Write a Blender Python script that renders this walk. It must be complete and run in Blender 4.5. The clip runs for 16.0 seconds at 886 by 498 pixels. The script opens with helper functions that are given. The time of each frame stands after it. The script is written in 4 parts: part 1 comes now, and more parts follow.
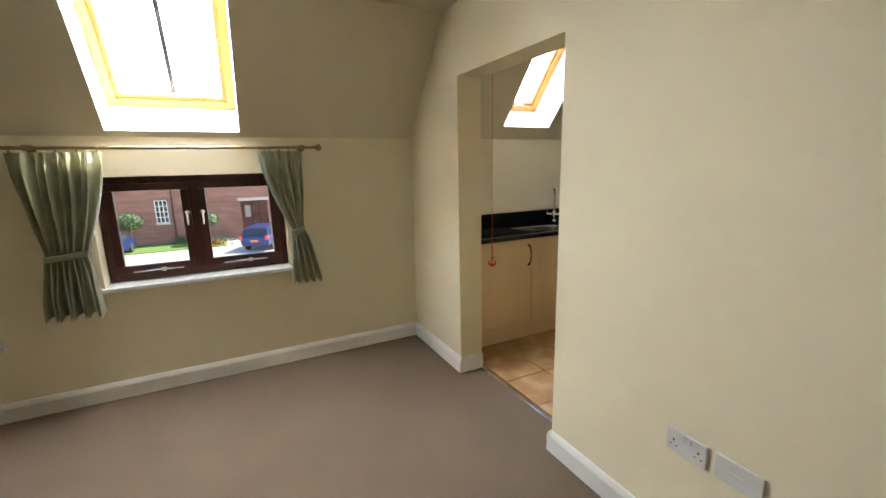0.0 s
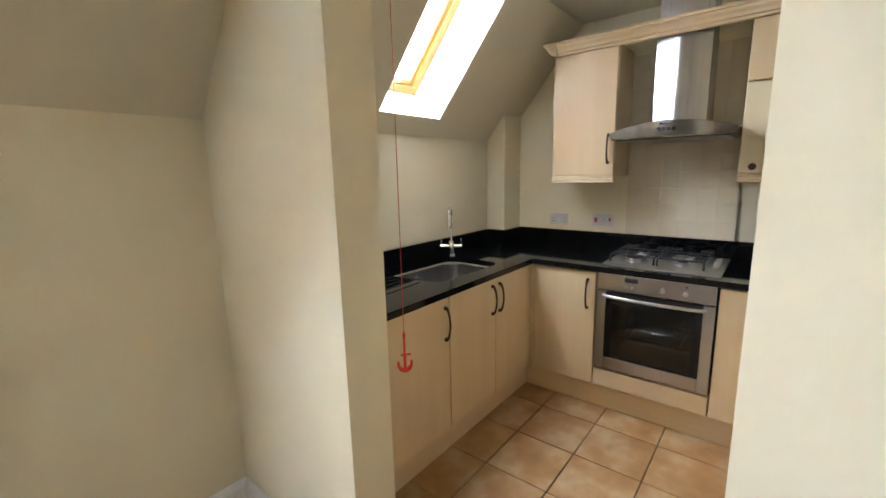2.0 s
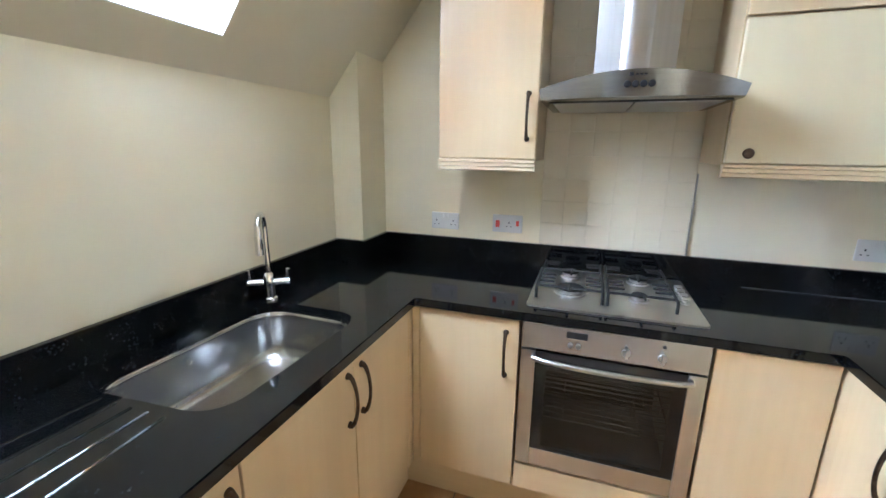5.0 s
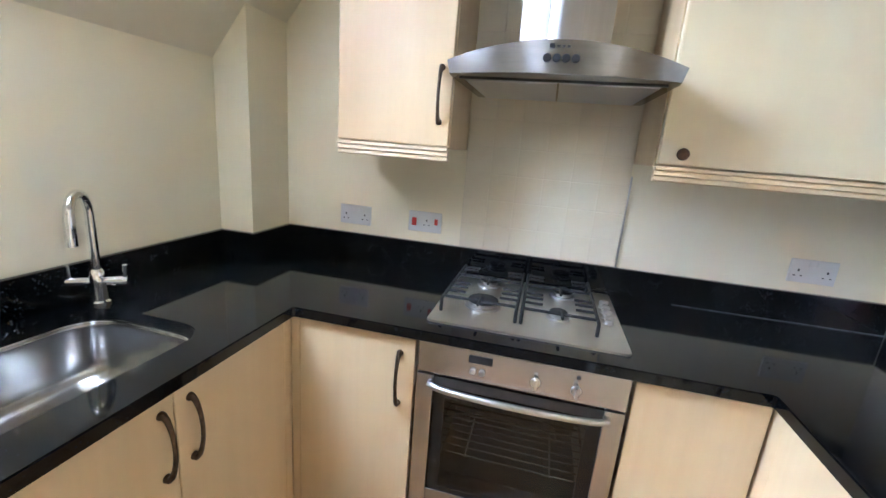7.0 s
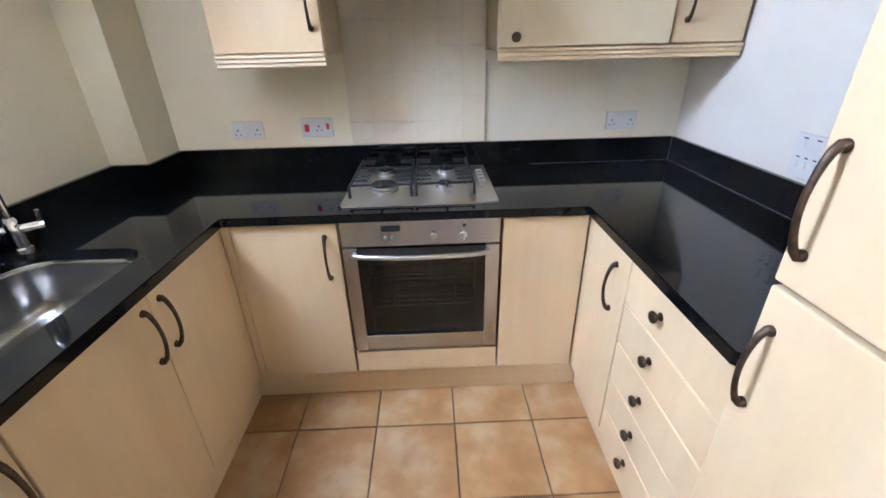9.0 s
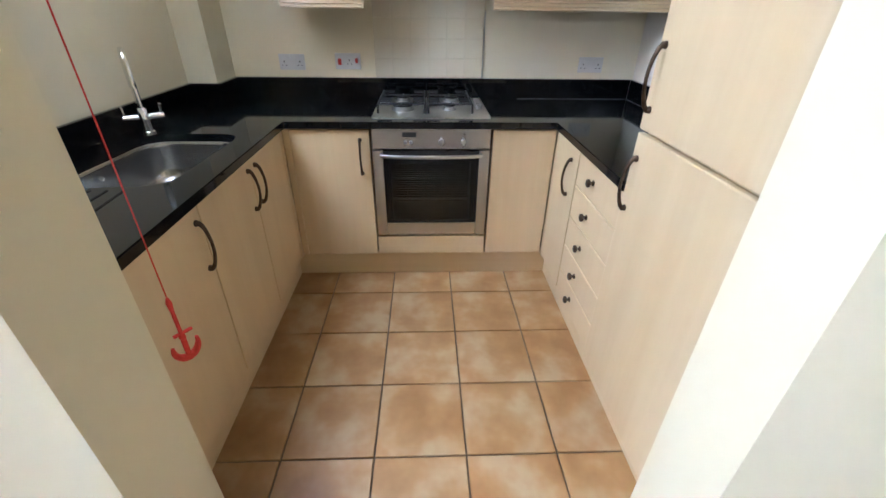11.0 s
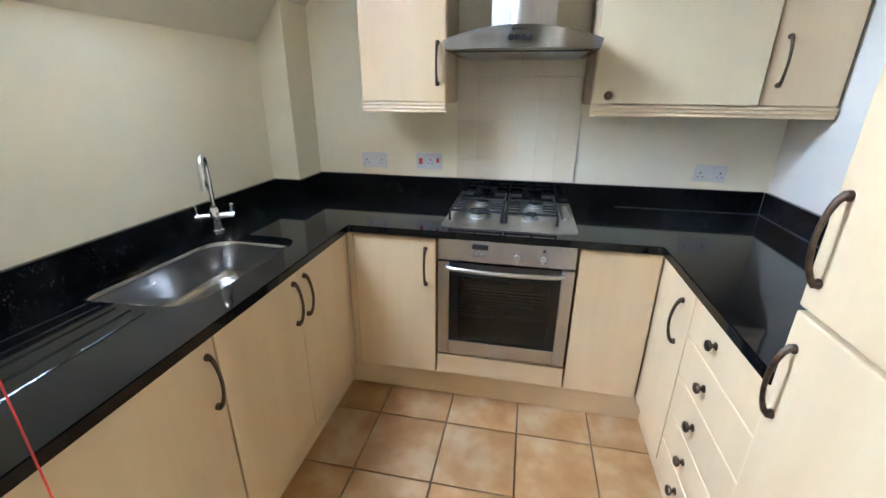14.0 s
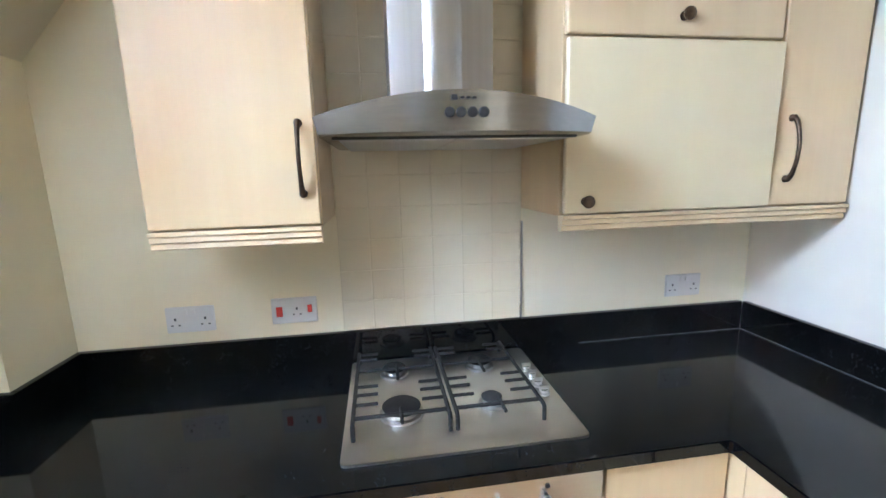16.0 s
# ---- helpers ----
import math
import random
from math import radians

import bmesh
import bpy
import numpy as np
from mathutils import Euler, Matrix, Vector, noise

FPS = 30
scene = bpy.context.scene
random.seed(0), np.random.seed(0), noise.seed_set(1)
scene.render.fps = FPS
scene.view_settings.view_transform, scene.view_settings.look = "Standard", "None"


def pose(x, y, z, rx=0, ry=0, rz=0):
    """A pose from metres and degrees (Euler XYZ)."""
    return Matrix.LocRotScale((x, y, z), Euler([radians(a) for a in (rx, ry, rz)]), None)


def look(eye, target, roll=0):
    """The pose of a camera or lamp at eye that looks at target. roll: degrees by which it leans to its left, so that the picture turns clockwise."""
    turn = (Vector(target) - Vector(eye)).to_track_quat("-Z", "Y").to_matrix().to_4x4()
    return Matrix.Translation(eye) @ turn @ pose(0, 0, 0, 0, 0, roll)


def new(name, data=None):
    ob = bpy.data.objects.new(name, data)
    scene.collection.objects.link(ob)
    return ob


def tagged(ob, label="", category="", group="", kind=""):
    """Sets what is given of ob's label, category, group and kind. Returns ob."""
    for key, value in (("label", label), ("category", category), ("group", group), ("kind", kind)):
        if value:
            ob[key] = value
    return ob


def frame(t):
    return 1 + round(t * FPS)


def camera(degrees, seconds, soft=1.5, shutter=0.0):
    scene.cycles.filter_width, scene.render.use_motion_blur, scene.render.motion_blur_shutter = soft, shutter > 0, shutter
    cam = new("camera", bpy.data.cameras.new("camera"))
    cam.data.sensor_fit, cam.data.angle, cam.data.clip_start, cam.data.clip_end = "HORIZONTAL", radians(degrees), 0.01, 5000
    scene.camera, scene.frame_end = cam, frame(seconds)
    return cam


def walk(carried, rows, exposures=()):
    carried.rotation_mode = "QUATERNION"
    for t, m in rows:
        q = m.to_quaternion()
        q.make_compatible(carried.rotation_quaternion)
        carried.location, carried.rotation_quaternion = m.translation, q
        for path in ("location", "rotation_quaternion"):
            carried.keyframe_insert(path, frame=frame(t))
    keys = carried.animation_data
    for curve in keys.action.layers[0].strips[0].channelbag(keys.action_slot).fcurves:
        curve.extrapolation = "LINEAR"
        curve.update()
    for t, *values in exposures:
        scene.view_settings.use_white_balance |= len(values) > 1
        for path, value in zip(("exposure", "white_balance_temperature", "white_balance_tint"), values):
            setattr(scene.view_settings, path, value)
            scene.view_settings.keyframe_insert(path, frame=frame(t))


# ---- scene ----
cam = camera(93.7, 16.0)
PATH = [
    (0, (1.56, 3.787, 1.484), (2.438, 5.539, 1.087), -1.3),
    (0.5, (1.753, 4.199, 1.482), (2.714, 5.912, 1.102), -0.0),
    (1, (1.873, 4.617, 1.477), (3.069, 6.179, 1.118), -0.4),
    (1.5, (2.034, 4.971, 1.453), (3.385, 6.408, 1.123), -1.2),
    (2, (2.176, 5.248, 1.476), (3.707, 6.482, 1.113), -1.3),
    (2.5, (2.268, 5.491, 1.484), (4.011, 6.367, 1.042), -2.75),
    (3, (2.457, 5.638, 1.474), (4.273, 6.317, 0.985), -3.0),
    (3.5, (2.689, 5.754, 1.474), (4.534, 6.344, 0.972), -1.9),
    (4, (2.897, 5.841, 1.486), (4.758, 6.382, 0.986), -1.45),
    (4.2, (2.962, 5.875, 1.494), (4.824, 6.415, 1.003), -1.15),
    (6.3, (3.447, 5.781, 1.449), (5.226, 6.551, 0.956), 3.38),
    (6.5, (3.467, 5.767, 1.447), (5.279, 6.454, 0.951), 3.97),
    (7, (3.51, 5.73, 1.445), (5.399, 6.169, 0.957), 4.6),
    (7.5, (3.534, 5.679, 1.448), (5.463, 5.868, 0.954), 4.01),
    (8, (3.539, 5.633, 1.461), (5.468, 5.593, 0.934), 2.9),
    (8.5, (3.454, 5.635, 1.474), (5.33, 5.532, 0.79), 0.42),
    (9, (3.19, 5.688, 1.458), (4.981, 5.644, 0.568), -1.43),
    (9.2, (3.076, 5.704, 1.448), (4.841, 5.704, 0.506), -1.71),
    (11.3, (2.521, 5.765, 1.403), (4.245, 5.678, 0.393), 1.07),
    (11.5, (2.519, 5.765, 1.451), (4.317, 5.674, 0.58), 0.98),
    (12, (2.503, 5.768, 1.557), (4.431, 5.682, 1.03), 0.58),
    (12.5, (2.499, 5.782, 1.606), (4.466, 5.705, 1.249), 0.32),
    (13, (2.568, 5.768, 1.58), (4.527, 5.735, 1.18), 0.03),
    (13.5, (2.775, 5.708, 1.521), (4.685, 5.899, 0.959), 0.16),
    (14, (2.911, 5.677, 1.486), (4.744, 6.039, 0.772), 0.45),
    (14.5, (3.064, 5.745, 1.471), (4.916, 5.962, 0.747), -0.13),
    (15, (3.276, 5.793, 1.504), (5.187, 5.856, 0.919), -0.61),
    (15.5, (3.588, 5.851, 1.538), (5.537, 5.841, 1.089), -1.0),
    (16, (3.815, 5.917, 1.556), (5.76, 5.623, 1.195), -1.43),
]
EXPOSURES = [(0.0, 1.75, 6600, 10), (0.5, 1.6, 7000, 10), (1.0, 1.65, 7700, 10), (1.5, 1.95, 7500, 12), (2.0, 2.2, 6000, 13), (2.5, 2.2, 5700, 13), (3.5, 2.4, 5700, 14), (4.0, 2.65, 5200, 10), (7.0, 2.9, 5200, 13), (8.0, 2.88, 5250, 15), (9.0, 2.7, 5250, 17), (11.5, 2.2, 5400, 13), (12.5, 2.03, 5250, 12), (13.5, 2.4, 5200, 10), (14.0, 2.67, 5150, 10), (16.0, 2.9, 5200, 11)]
walk(cam, [(t, look(eye, target, roll)) for t, eye, target, roll in PATH], EXPOSURES)

# ---- world, sun and the sky's light through the openings ----
SUN = Vector((0.70, 0.08, 0.70)).normalized()
world = bpy.data.worlds.new("sky")
scene.world = world
world.use_nodes = True
sky = world.node_tree.nodes.new("ShaderNodeTexSky")
sky.sky_type = "NISHITA"
sky.sun_disc = False
sky.sun_elevation = math.asin(SUN.z)
sky.sun_rotation = math.atan2(SUN.x, SUN.y)
back = world.node_tree.nodes["Background"]
back.inputs["Strength"].default_value = 0.15
world.node_tree.links.new(sky.outputs[0], back.inputs["Color"])
sun = new("sun", bpy.data.lights.new("sun", "SUN"))
sun.data.energy, sun.data.angle, sun.data.color = 5.0, radians(0.53), (1.0, 0.94, 0.85)
sun.matrix_world = look(SUN * 30, (0, 0, 0))


def opening_light(name, place, aim, wide, high, watts, colour):
    """Skylight that enters by one opening."""
    lamp = new(name, bpy.data.lights.new(name, "AREA"))
    lamp.data.shape, lamp.data.size, lamp.data.size_y = "RECTANGLE", wide, high
    lamp.data.energy, lamp.data.color = watts, colour
    lamp.matrix_world = look(place, aim)
    return lamp


# ---- plan ----
WX0, WX1 = 2.913, 3.09          # partition between living room and kitchen
OP0, OP1, OPZ = 5.268, 6.235, 2.034
YW = 7.04                       # eaves wall, with window and sink
YK = 4.49                       # kitchen's far side wall
XH = 5.22                       # hob wall
KNEE, RISE, CEIL = 1.70, 1.22, 2.46
YC = YW - (CEIL - KNEE) / RISE
XL, YL = -2.2, 0.6              # living room's other walls
WT0, WT1 = 0.88, 0.912          # worktop
SL = math.atan(RISE)


# ---- materials ----
def mat(name, rough=0.5, metal=0.0):
    m = bpy.data.materials.new(name)
    m.use_nodes = True
    nt = m.node_tree
    b = nt.nodes["Principled BSDF"]
    b.inputs["Roughness"].default_value, b.inputs["Metallic"].default_value = rough, metal
    return m, nt, b


def node(nt, kind, **values):
    n = nt.nodes.new(kind)
    for k, v in values.items():
        n.inputs[k.replace("_", " ")].default_value = v
    return n


def coords(nt, scale=(1, 1, 1), which="Object"):
    tc, mp = nt.nodes.new("ShaderNodeTexCoord"), nt.nodes.new("ShaderNodeMapping")
    mp.inputs["Scale"].default_value = scale
    nt.links.new(tc.outputs[which], mp.inputs["Vector"])
    return mp.outputs["Vector"]


def noise_tex(nt, vec, scale, detail=4.0, rough=0.55):
    n = node(nt, "ShaderNodeTexNoise", Scale=scale, Detail=detail, Roughness=rough)
    nt.links.new(vec, n.inputs["Vector"])
    return n.outputs["Fac"]


def ramp(nt, fac, stops):
    r = nt.nodes.new("ShaderNodeValToRGB")
    while len(r.color_ramp.elements) < len(stops):
        r.color_ramp.elements.new(0.5)
    for e, (p, c) in zip(r.color_ramp.elements, stops):
        e.position, e.color = p, (*c, 1) if len(c) == 3 else c
    nt.links.new(fac, r.inputs["Fac"])
    return r.outputs["Color"]


def mix(nt, fac, a, b, mode="MIX"):
    m = nt.nodes.new("ShaderNodeMix")
    m.data_type, m.blend_type = "RGBA", mode
    for sock, v in ((m.inputs[0], fac), (m.inputs[6], a), (m.inputs[7], b)):
        if isinstance(v, (int, float)):
            sock.default_value = v
        elif isinstance(v, tuple):
            sock.default_value = (*v, 1)
        else:
            nt.links.new(v, sock)
    return m.outputs[2]


def bump(nt, b, fac, strength, dist=0.002):
    n = node(nt, "ShaderNodeBump", Strength=strength, Distance=dist)
    nt.links.new(fac, n.inputs["Height"])
    nt.links.new(n.outputs[0], b.inputs["Normal"])


def mottled(name, a, c, scale=4.0, rough=0.6, fine=120.0, relief=0.15, dist=0.001, metal=0.0, stretch=(1, 1, 1)):
    """Two tones in soft patches, with fine grain as relief."""
    m, nt, b = mat(name, rough, metal)
    v = coords(nt, stretch)
    nt.links.new(ramp(nt, noise_tex(nt, v, scale), [(0.3, a), (0.7, c)]), b.inputs["Base Color"])
    grain = noise_tex(nt, v, fine, 3)
    bump(nt, b, grain, relief, dist)
    r = nt.nodes.new("ShaderNodeMapRange")
    swing = 0.015 if metal == 1.0 else 0.06
    r.inputs["To Min"].default_value, r.inputs["To Max"].default_value = rough - swing, rough + swing
    nt.links.new(noise_tex(nt, v, scale * 2.3), r.inputs["Value"])
    nt.links.new(r.outputs[0], b.inputs["Roughness"])
    return m


def wood(name, a, c, rough=0.42, scale=1.0, axis=2, soften=0.45):
    """Long grain along one axis."""
    m, nt, b = mat(name, rough)
    st = [38.0 * scale] * 3
    st[axis] = 1.6 * scale
    v = coords(nt, tuple(st))
    fine = noise_tex(nt, v, 1.0, 6, 0.6)
    st2 = [6.0 * scale] * 3
    st2[axis] = 0.5 * scale
    broad = noise_tex(nt, coords(nt, tuple(st2)), 1.0, 3)
    both = mix(nt, soften, fine, broad)
    nt.links.new(ramp(nt, both, [(0.3, a), (0.68, c)]), b.inputs["Base Color"])
    bump(nt, b, fine, 0.08, 0.0005)
    return m


CREAM = mottled("cream_emulsion", (0.78, 0.70, 0.505), (0.82, 0.74, 0.54), 1.6, 0.75, 260.0, 0.22)
WHITEWALL = mottled("white_emulsion", (0.70, 0.655, 0.575), (0.74, 0.695, 0.615), 1.6, 0.7, 260.0, 0.2)
PALEWALL = mottled("pale_cream_emulsion", (0.77, 0.70, 0.53), (0.81, 0.74, 0.57), 1.6, 0.7, 260.0, 0.2)
CEILP = mottled("ceiling_emulsion", (0.70, 0.635, 0.48), (0.74, 0.675, 0.52), 1.3, 0.85, 260.0, 0.2)
WHITEP = mottled("white_gloss_paint", (0.80, 0.79, 0.76), (0.84, 0.83, 0.80), 5.0, 0.35, 60.0, 0.08)
REVEALP = mottled("white_reveal_paint", (0.80, 0.80, 0.79), (0.84, 0.84, 0.83), 3.0, 0.7, 200.0, 0.15)
MAPLE = wood("maple_foil", (0.60, 0.445, 0.255), (0.68, 0.53, 0.325), 0.38, 1.0, 2, 0.78)
MAPLEPALE = wood("pale_maple_foil", (0.65, 0.545, 0.345), (0.68, 0.575, 0.37), 0.35, 1.0, 2, 0.85)
MAPLEH = wood("maple_foil_lengthwise", (0.60, 0.445, 0.255), (0.68, 0.53, 0.325), 0.38, 1.0, 1, 0.7)
PINE = wood("varnished_pine", (0.40, 0.15, 0.025), (0.54, 0.24, 0.05), 0.35, 0.8, 0)
PINEV = wood("varnished_pine_upright", (0.40, 0.15, 0.025), (0.54, 0.24, 0.05), 0.35, 0.8, 1)
MAHOG = wood("brown_stained_wood", (0.055, 0.014, 0.010), (0.10, 0.028, 0.018), 0.32, 0.9, 2)
BRONZE = mottled("aged_bronze", (0.055, 0.038, 0.027), (0.13, 0.09, 0.06), 60.0, 0.40, 300.0, 0.2, 0.0004, 0.9)
BRASS = mottled("antique_brass", (0.24, 0.17, 0.09), (0.34, 0.25, 0.14), 40.0, 0.34, 300.0, 0.1, 0.0003, 1.0)
CHROME = mottled("chrome", (0.80, 0.81, 0.82), (0.86, 0.87, 0.88), 20.0, 0.12, 100.0, 0.02, 0.0002, 1.0)
STEEL = mottled("brushed_steel", (0.50, 0.50, 0.505), (0.53, 0.53, 0.535), 1.0, 0.26, 3.0, 0.02, 0.00005, 1.0, (90, 0.4, 90))
CANOPYM = mottled("brushed_canopy_steel", (0.30, 0.30, 0.302), (0.34, 0.34, 0.342), 1.0, 0.22, 3.0, 0.02, 0.00005, 1.0, (90, 0.4, 90))
STEELV = mottled("brushed_steel_upright", (0.47, 0.47, 0.475), (0.50, 0.50, 0.505), 1.0, 0.28, 3.0, 0.02, 0.00005, 1.0, (90, 90, 0.4))
SINKM = mottled("satin_sink_steel", (0.44, 0.435, 0.425), (0.52, 0.515, 0.50), 6.0, 0.22, 9.0, 0.03, 0.0003, 1.0)
SATIN = mottled("satin_bar_steel", (0.55, 0.55, 0.55), (0.63, 0.63, 0.63), 20.0, 0.30, 100.0, 0.02, 0.0002, 1.0)
HOBM = mottled("satin_hob_steel", (0.66, 0.64, 0.605), (0.74, 0.72, 0.685), 4.0, 0.33, 160.0, 0.05, 0.0002, 1.0)
BURNER = mottled("cast_burner_metal", (0.42, 0.41, 0.40), (0.52, 0.51, 0.50), 40.0, 0.42, 200.0, 0.1, 0.0003, 1.0)
IRON = mottled("black_enamelled_iron", (0.006, 0.006, 0.006), (0.014, 0.014, 0.014), 60.0, 0.62, 400.0, 0.3, 0.0004)
DARK = mottled("dark_gap", (0.02, 0.018, 0.015), (0.03, 0.026, 0.02), 20.0, 0.8)
BLACKP = mottled("black_plastic", (0.015, 0.015, 0.016), (0.025, 0.025, 0.026), 30.0, 0.35)
SWITCHP = mottled("white_moulded_plastic", (0.63, 0.62, 0.60), (0.68, 0.67, 0.65), 10.0, 0.3, 60.0, 0.03)
REDP = mottled("red_plastic", (0.55, 0.03, 0.02), (0.65, 0.05, 0.03), 30.0, 0.4)
SEALANT = mottled("pale_grey_sealant", (0.06, 0.064, 0.068), (0.18, 0.186, 0.19), 30.0, 0.4)
GROUT = mottled("dark_grout", (0.13, 0.095, 0.065), (0.20, 0.15, 0.105), 14.0, 0.9, 300.0, 0.4)
ROPE = mottled("red_cord", (0.55, 0.03, 0.02), (0.68, 0.05, 0.03), 200.0, 0.8)


def granite_mat():
    m, nt, b = mat("black_polished_granite", 0.06)
    v = coords(nt)
    vo = node(nt, "ShaderNodeTexVoronoi", Scale=120.0)
    nt.links.new(v, vo.inputs["Vector"])
    specks = ramp(nt, vo.outputs["Distance"], [(0.0, (0.045, 0.053, 0.062)), (0.22, (0.018, 0.021, 0.025)), (0.42, (0.004, 0.0045, 0.005))])
    patch = ramp(nt, noise_tex(nt, v, 24.0, 6), [(0.47, (0, 0, 0)), (0.66, (1, 1, 1))])
    nt.links.new(mix(nt, patch, (0.004, 0.0045, 0.005), specks), b.inputs["Base Color"])
    b.inputs["Specular IOR Level"].default_value = 0.36
    r = nt.nodes.new("ShaderNodeMapRange")
    r.inputs["To Min"].default_value, r.inputs["To Max"].default_value = 0.03, 0.09
    nt.links.new(noise_tex(nt, v, 5.0, 6), r.inputs["Value"])
    nt.links.new(r.outputs[0], b.inputs["Roughness"])
    return m


def tile_mat():
    m, nt, b = mat("terracotta_glazed_tile", 0.42)
    v = coords(nt)
    info = nt.nodes.new("ShaderNodeObjectInfo")
    shift = nt.nodes.new("ShaderNodeVectorMath")
    shift.operation = "MULTIPLY_ADD"
    shift.inputs[1].default_value = (17, 31, 5)
    nt.links.new(info.outputs["Random"], shift.inputs[0])
    nt.links.new(v, shift.inputs[2])
    cloud = noise_tex(nt, shift.outputs[0], 5.5, 3, 0.5)
    base = ramp(nt, cloud, [(0.32, (0.33, 0.172, 0.062)), (0.48, (0.41, 0.232, 0.092)), (0.64, (0.49, 0.345, 0.19))])
    tone = ramp(nt, info.outputs["Random"], [(0.0, (0.90, 0.88, 0.86)), (1.0, (1.0, 1.0, 1.0))])
    nt.links.new(mix(nt, 1.0, base, tone, "MULTIPLY"), b.inputs["Base Color"])
    bump(nt, b, noise_tex(nt, shift.outputs[0], 45.0, 4), 0.18, 0.0015)
    return m


def carpet_mat():
    m, nt, b = mat("short_pile_carpet", 0.95)
    v = coords(nt)
    pile = noise_tex(nt, v, 420.0, 3, 0.7)
    broad = noise_tex(nt, v, 3.0, 3)
    nt.links.new(mix(nt, 0.6, ramp(nt, pile, [(0.3, (0.10, 0.064, 0.036)), (0.7, (0.195, 0.130, 0.080))]),
                     ramp(nt, broad, [(0.3, (0.120, 0.079, 0.048)), (0.7, (0.158, 0.104, 0.064))])), b.inputs["Base Color"])
    bump(nt, b, pile, 0.7, 0.004)
    b.inputs["Sheen Weight"].default_value = 0.25
    return m


def curtain_mat():
    m, nt, b = mat("green_satin_curtain", 0.5)
    v = coords(nt)
    broad = noise_tex(nt, coords(nt, (9, 9, 5)), 1.0, 4)
    nt.links.new(ramp(nt, broad, [(0.35, (0.22, 0.225, 0.135)), (0.66, (0.43, 0.43, 0.29))]), b.inputs["Base Color"])
    bump(nt, b, noise_tex(nt, coords(nt, (900, 900, 300)), 1.0, 2), 0.15, 0.0005)
    b.inputs["Sheen Weight"].default_value = 0.3
    b.inputs["Subsurface Weight"].default_value = 0.0
    tr = node(nt, "ShaderNodeBsdfTranslucent", Color=(0.70, 0.71, 0.48, 1))
    ms = node(nt, "ShaderNodeMixShader", Fac=0.32)
    nt.links.new(b.outputs[0], ms.inputs[1])
    nt.links.new(tr.outputs[0], ms.inputs[2])
    nt.links.new(ms.outputs[0], nt.nodes["Material Output"].inputs["Surface"])
    return m


def glass_mat(name, tint=(1, 1, 1), rough=0.0):
    m, nt, b = mat(name, rough)
    b.inputs["Base Color"].default_value = (*tint, 1)
    b.inputs["Transmission Weight"].default_value = 1.0
    b.inputs["IOR"].default_value = 1.45
    return m


def oven_glass_mat():
    m, nt, b = mat("dark_oven_glass", 0.02)
    b.inputs["Base Color"].default_value = (0.36, 0.37, 0.38, 1)
    b.inputs["Transmission Weight"].default_value = 1.0
    b.inputs["IOR"].default_value = 1.38
    return m


GRANITE, TILE, CARPET, CURTAIN = granite_mat(), tile_mat(), carpet_mat(), curtain_mat()
GLASS = glass_mat("window_glass")
OVENGLASS = oven_glass_mat()
WTILE = mottled("cream_glazed_tile", (0.70, 0.62, 0.46), (0.73, 0.655, 0.50), 3.0, 0.12, 14.0, 0.25, 0.002)
SILLP = mottled("white_sill_paint", (0.78, 0.79, 0.81), (0.82, 0.83, 0.85), 6.0, 0.35, 80.0, 0.05)


# ---- mesh helpers ----
def mesh_of(bm, name, material, smooth=False):
    bmesh.ops.recalc_face_normals(bm, faces=bm.faces)
    me = bpy.data.meshes.new(name)
    bm.to_mesh(me)
    bm.free()
    me.materials.append(material)
    if smooth:
        me.polygons.foreach_set("use_smooth", [True] * len(me.polygons))
        me.set_sharp_from_angle(angle=radians(38))
    return me


def part(name, bm, material, parent, label="", smooth=False):
    ob = new(name, mesh_of(bm, name, material, smooth))
    ob.parent = parent
    return tagged(ob, label)


def thing(name, label, category, group="", kind="", at=(0, 0, 0)):
    ob = tagged(new(name), label, category, group, kind)
    ob.location = at
    ob.empty_display_size = 0.1
    return ob


def solid(name, bm, material, label="", category="", kind="", group="", smooth=False):
    return tagged(new(name, mesh_of(bm, name, material, smooth)), label, category, group, kind)


def box(x0, y0, z0, x1, y1, z1, bev=0.0, seg=2, bm=None):
    own = bmesh.new()
    r = bmesh.ops.create_cube(own, size=1.0)
    for v in r["verts"]:
        v.co = Vector(((x0 + x1) / 2 + v.co.x * (x1 - x0), (y0 + y1) / 2 + v.co.y * (y1 - y0), (z0 + z1) / 2 + v.co.z * (z1 - z0)))
    if bev:
        bmesh.ops.bevel(own, geom=own.edges[:], offset=bev, segments=seg, profile=0.6, affect="EDGES")
    return own if bm is None else join(bm, own)


def join(bm, other):
    me = bpy.data.meshes.new("join")
    other.to_mesh(me)
    other.free()
    bm.from_mesh(me)
    bpy.data.meshes.remove(me)
    return bm


def prism(points, axis, a, b):
    """A closed outline pushed from a to b along one axis; outline in the other two axes, in order."""
    bm = bmesh.new()

    def at(p, h):
        q = list(p)
        q.insert(axis, h)
        return q
    lo = [bm.verts.new(at(p, a)) for p in points]
    hi = [bm.verts.new(at(p, b)) for p in points]
    bm.faces.new(lo)
    bm.faces.new(hi[::-1])
    for i in range(len(points)):
        k = (i + 1) % len(points)
        bm.faces.new((lo[i], lo[k], hi[k], hi[i]))
    return bm


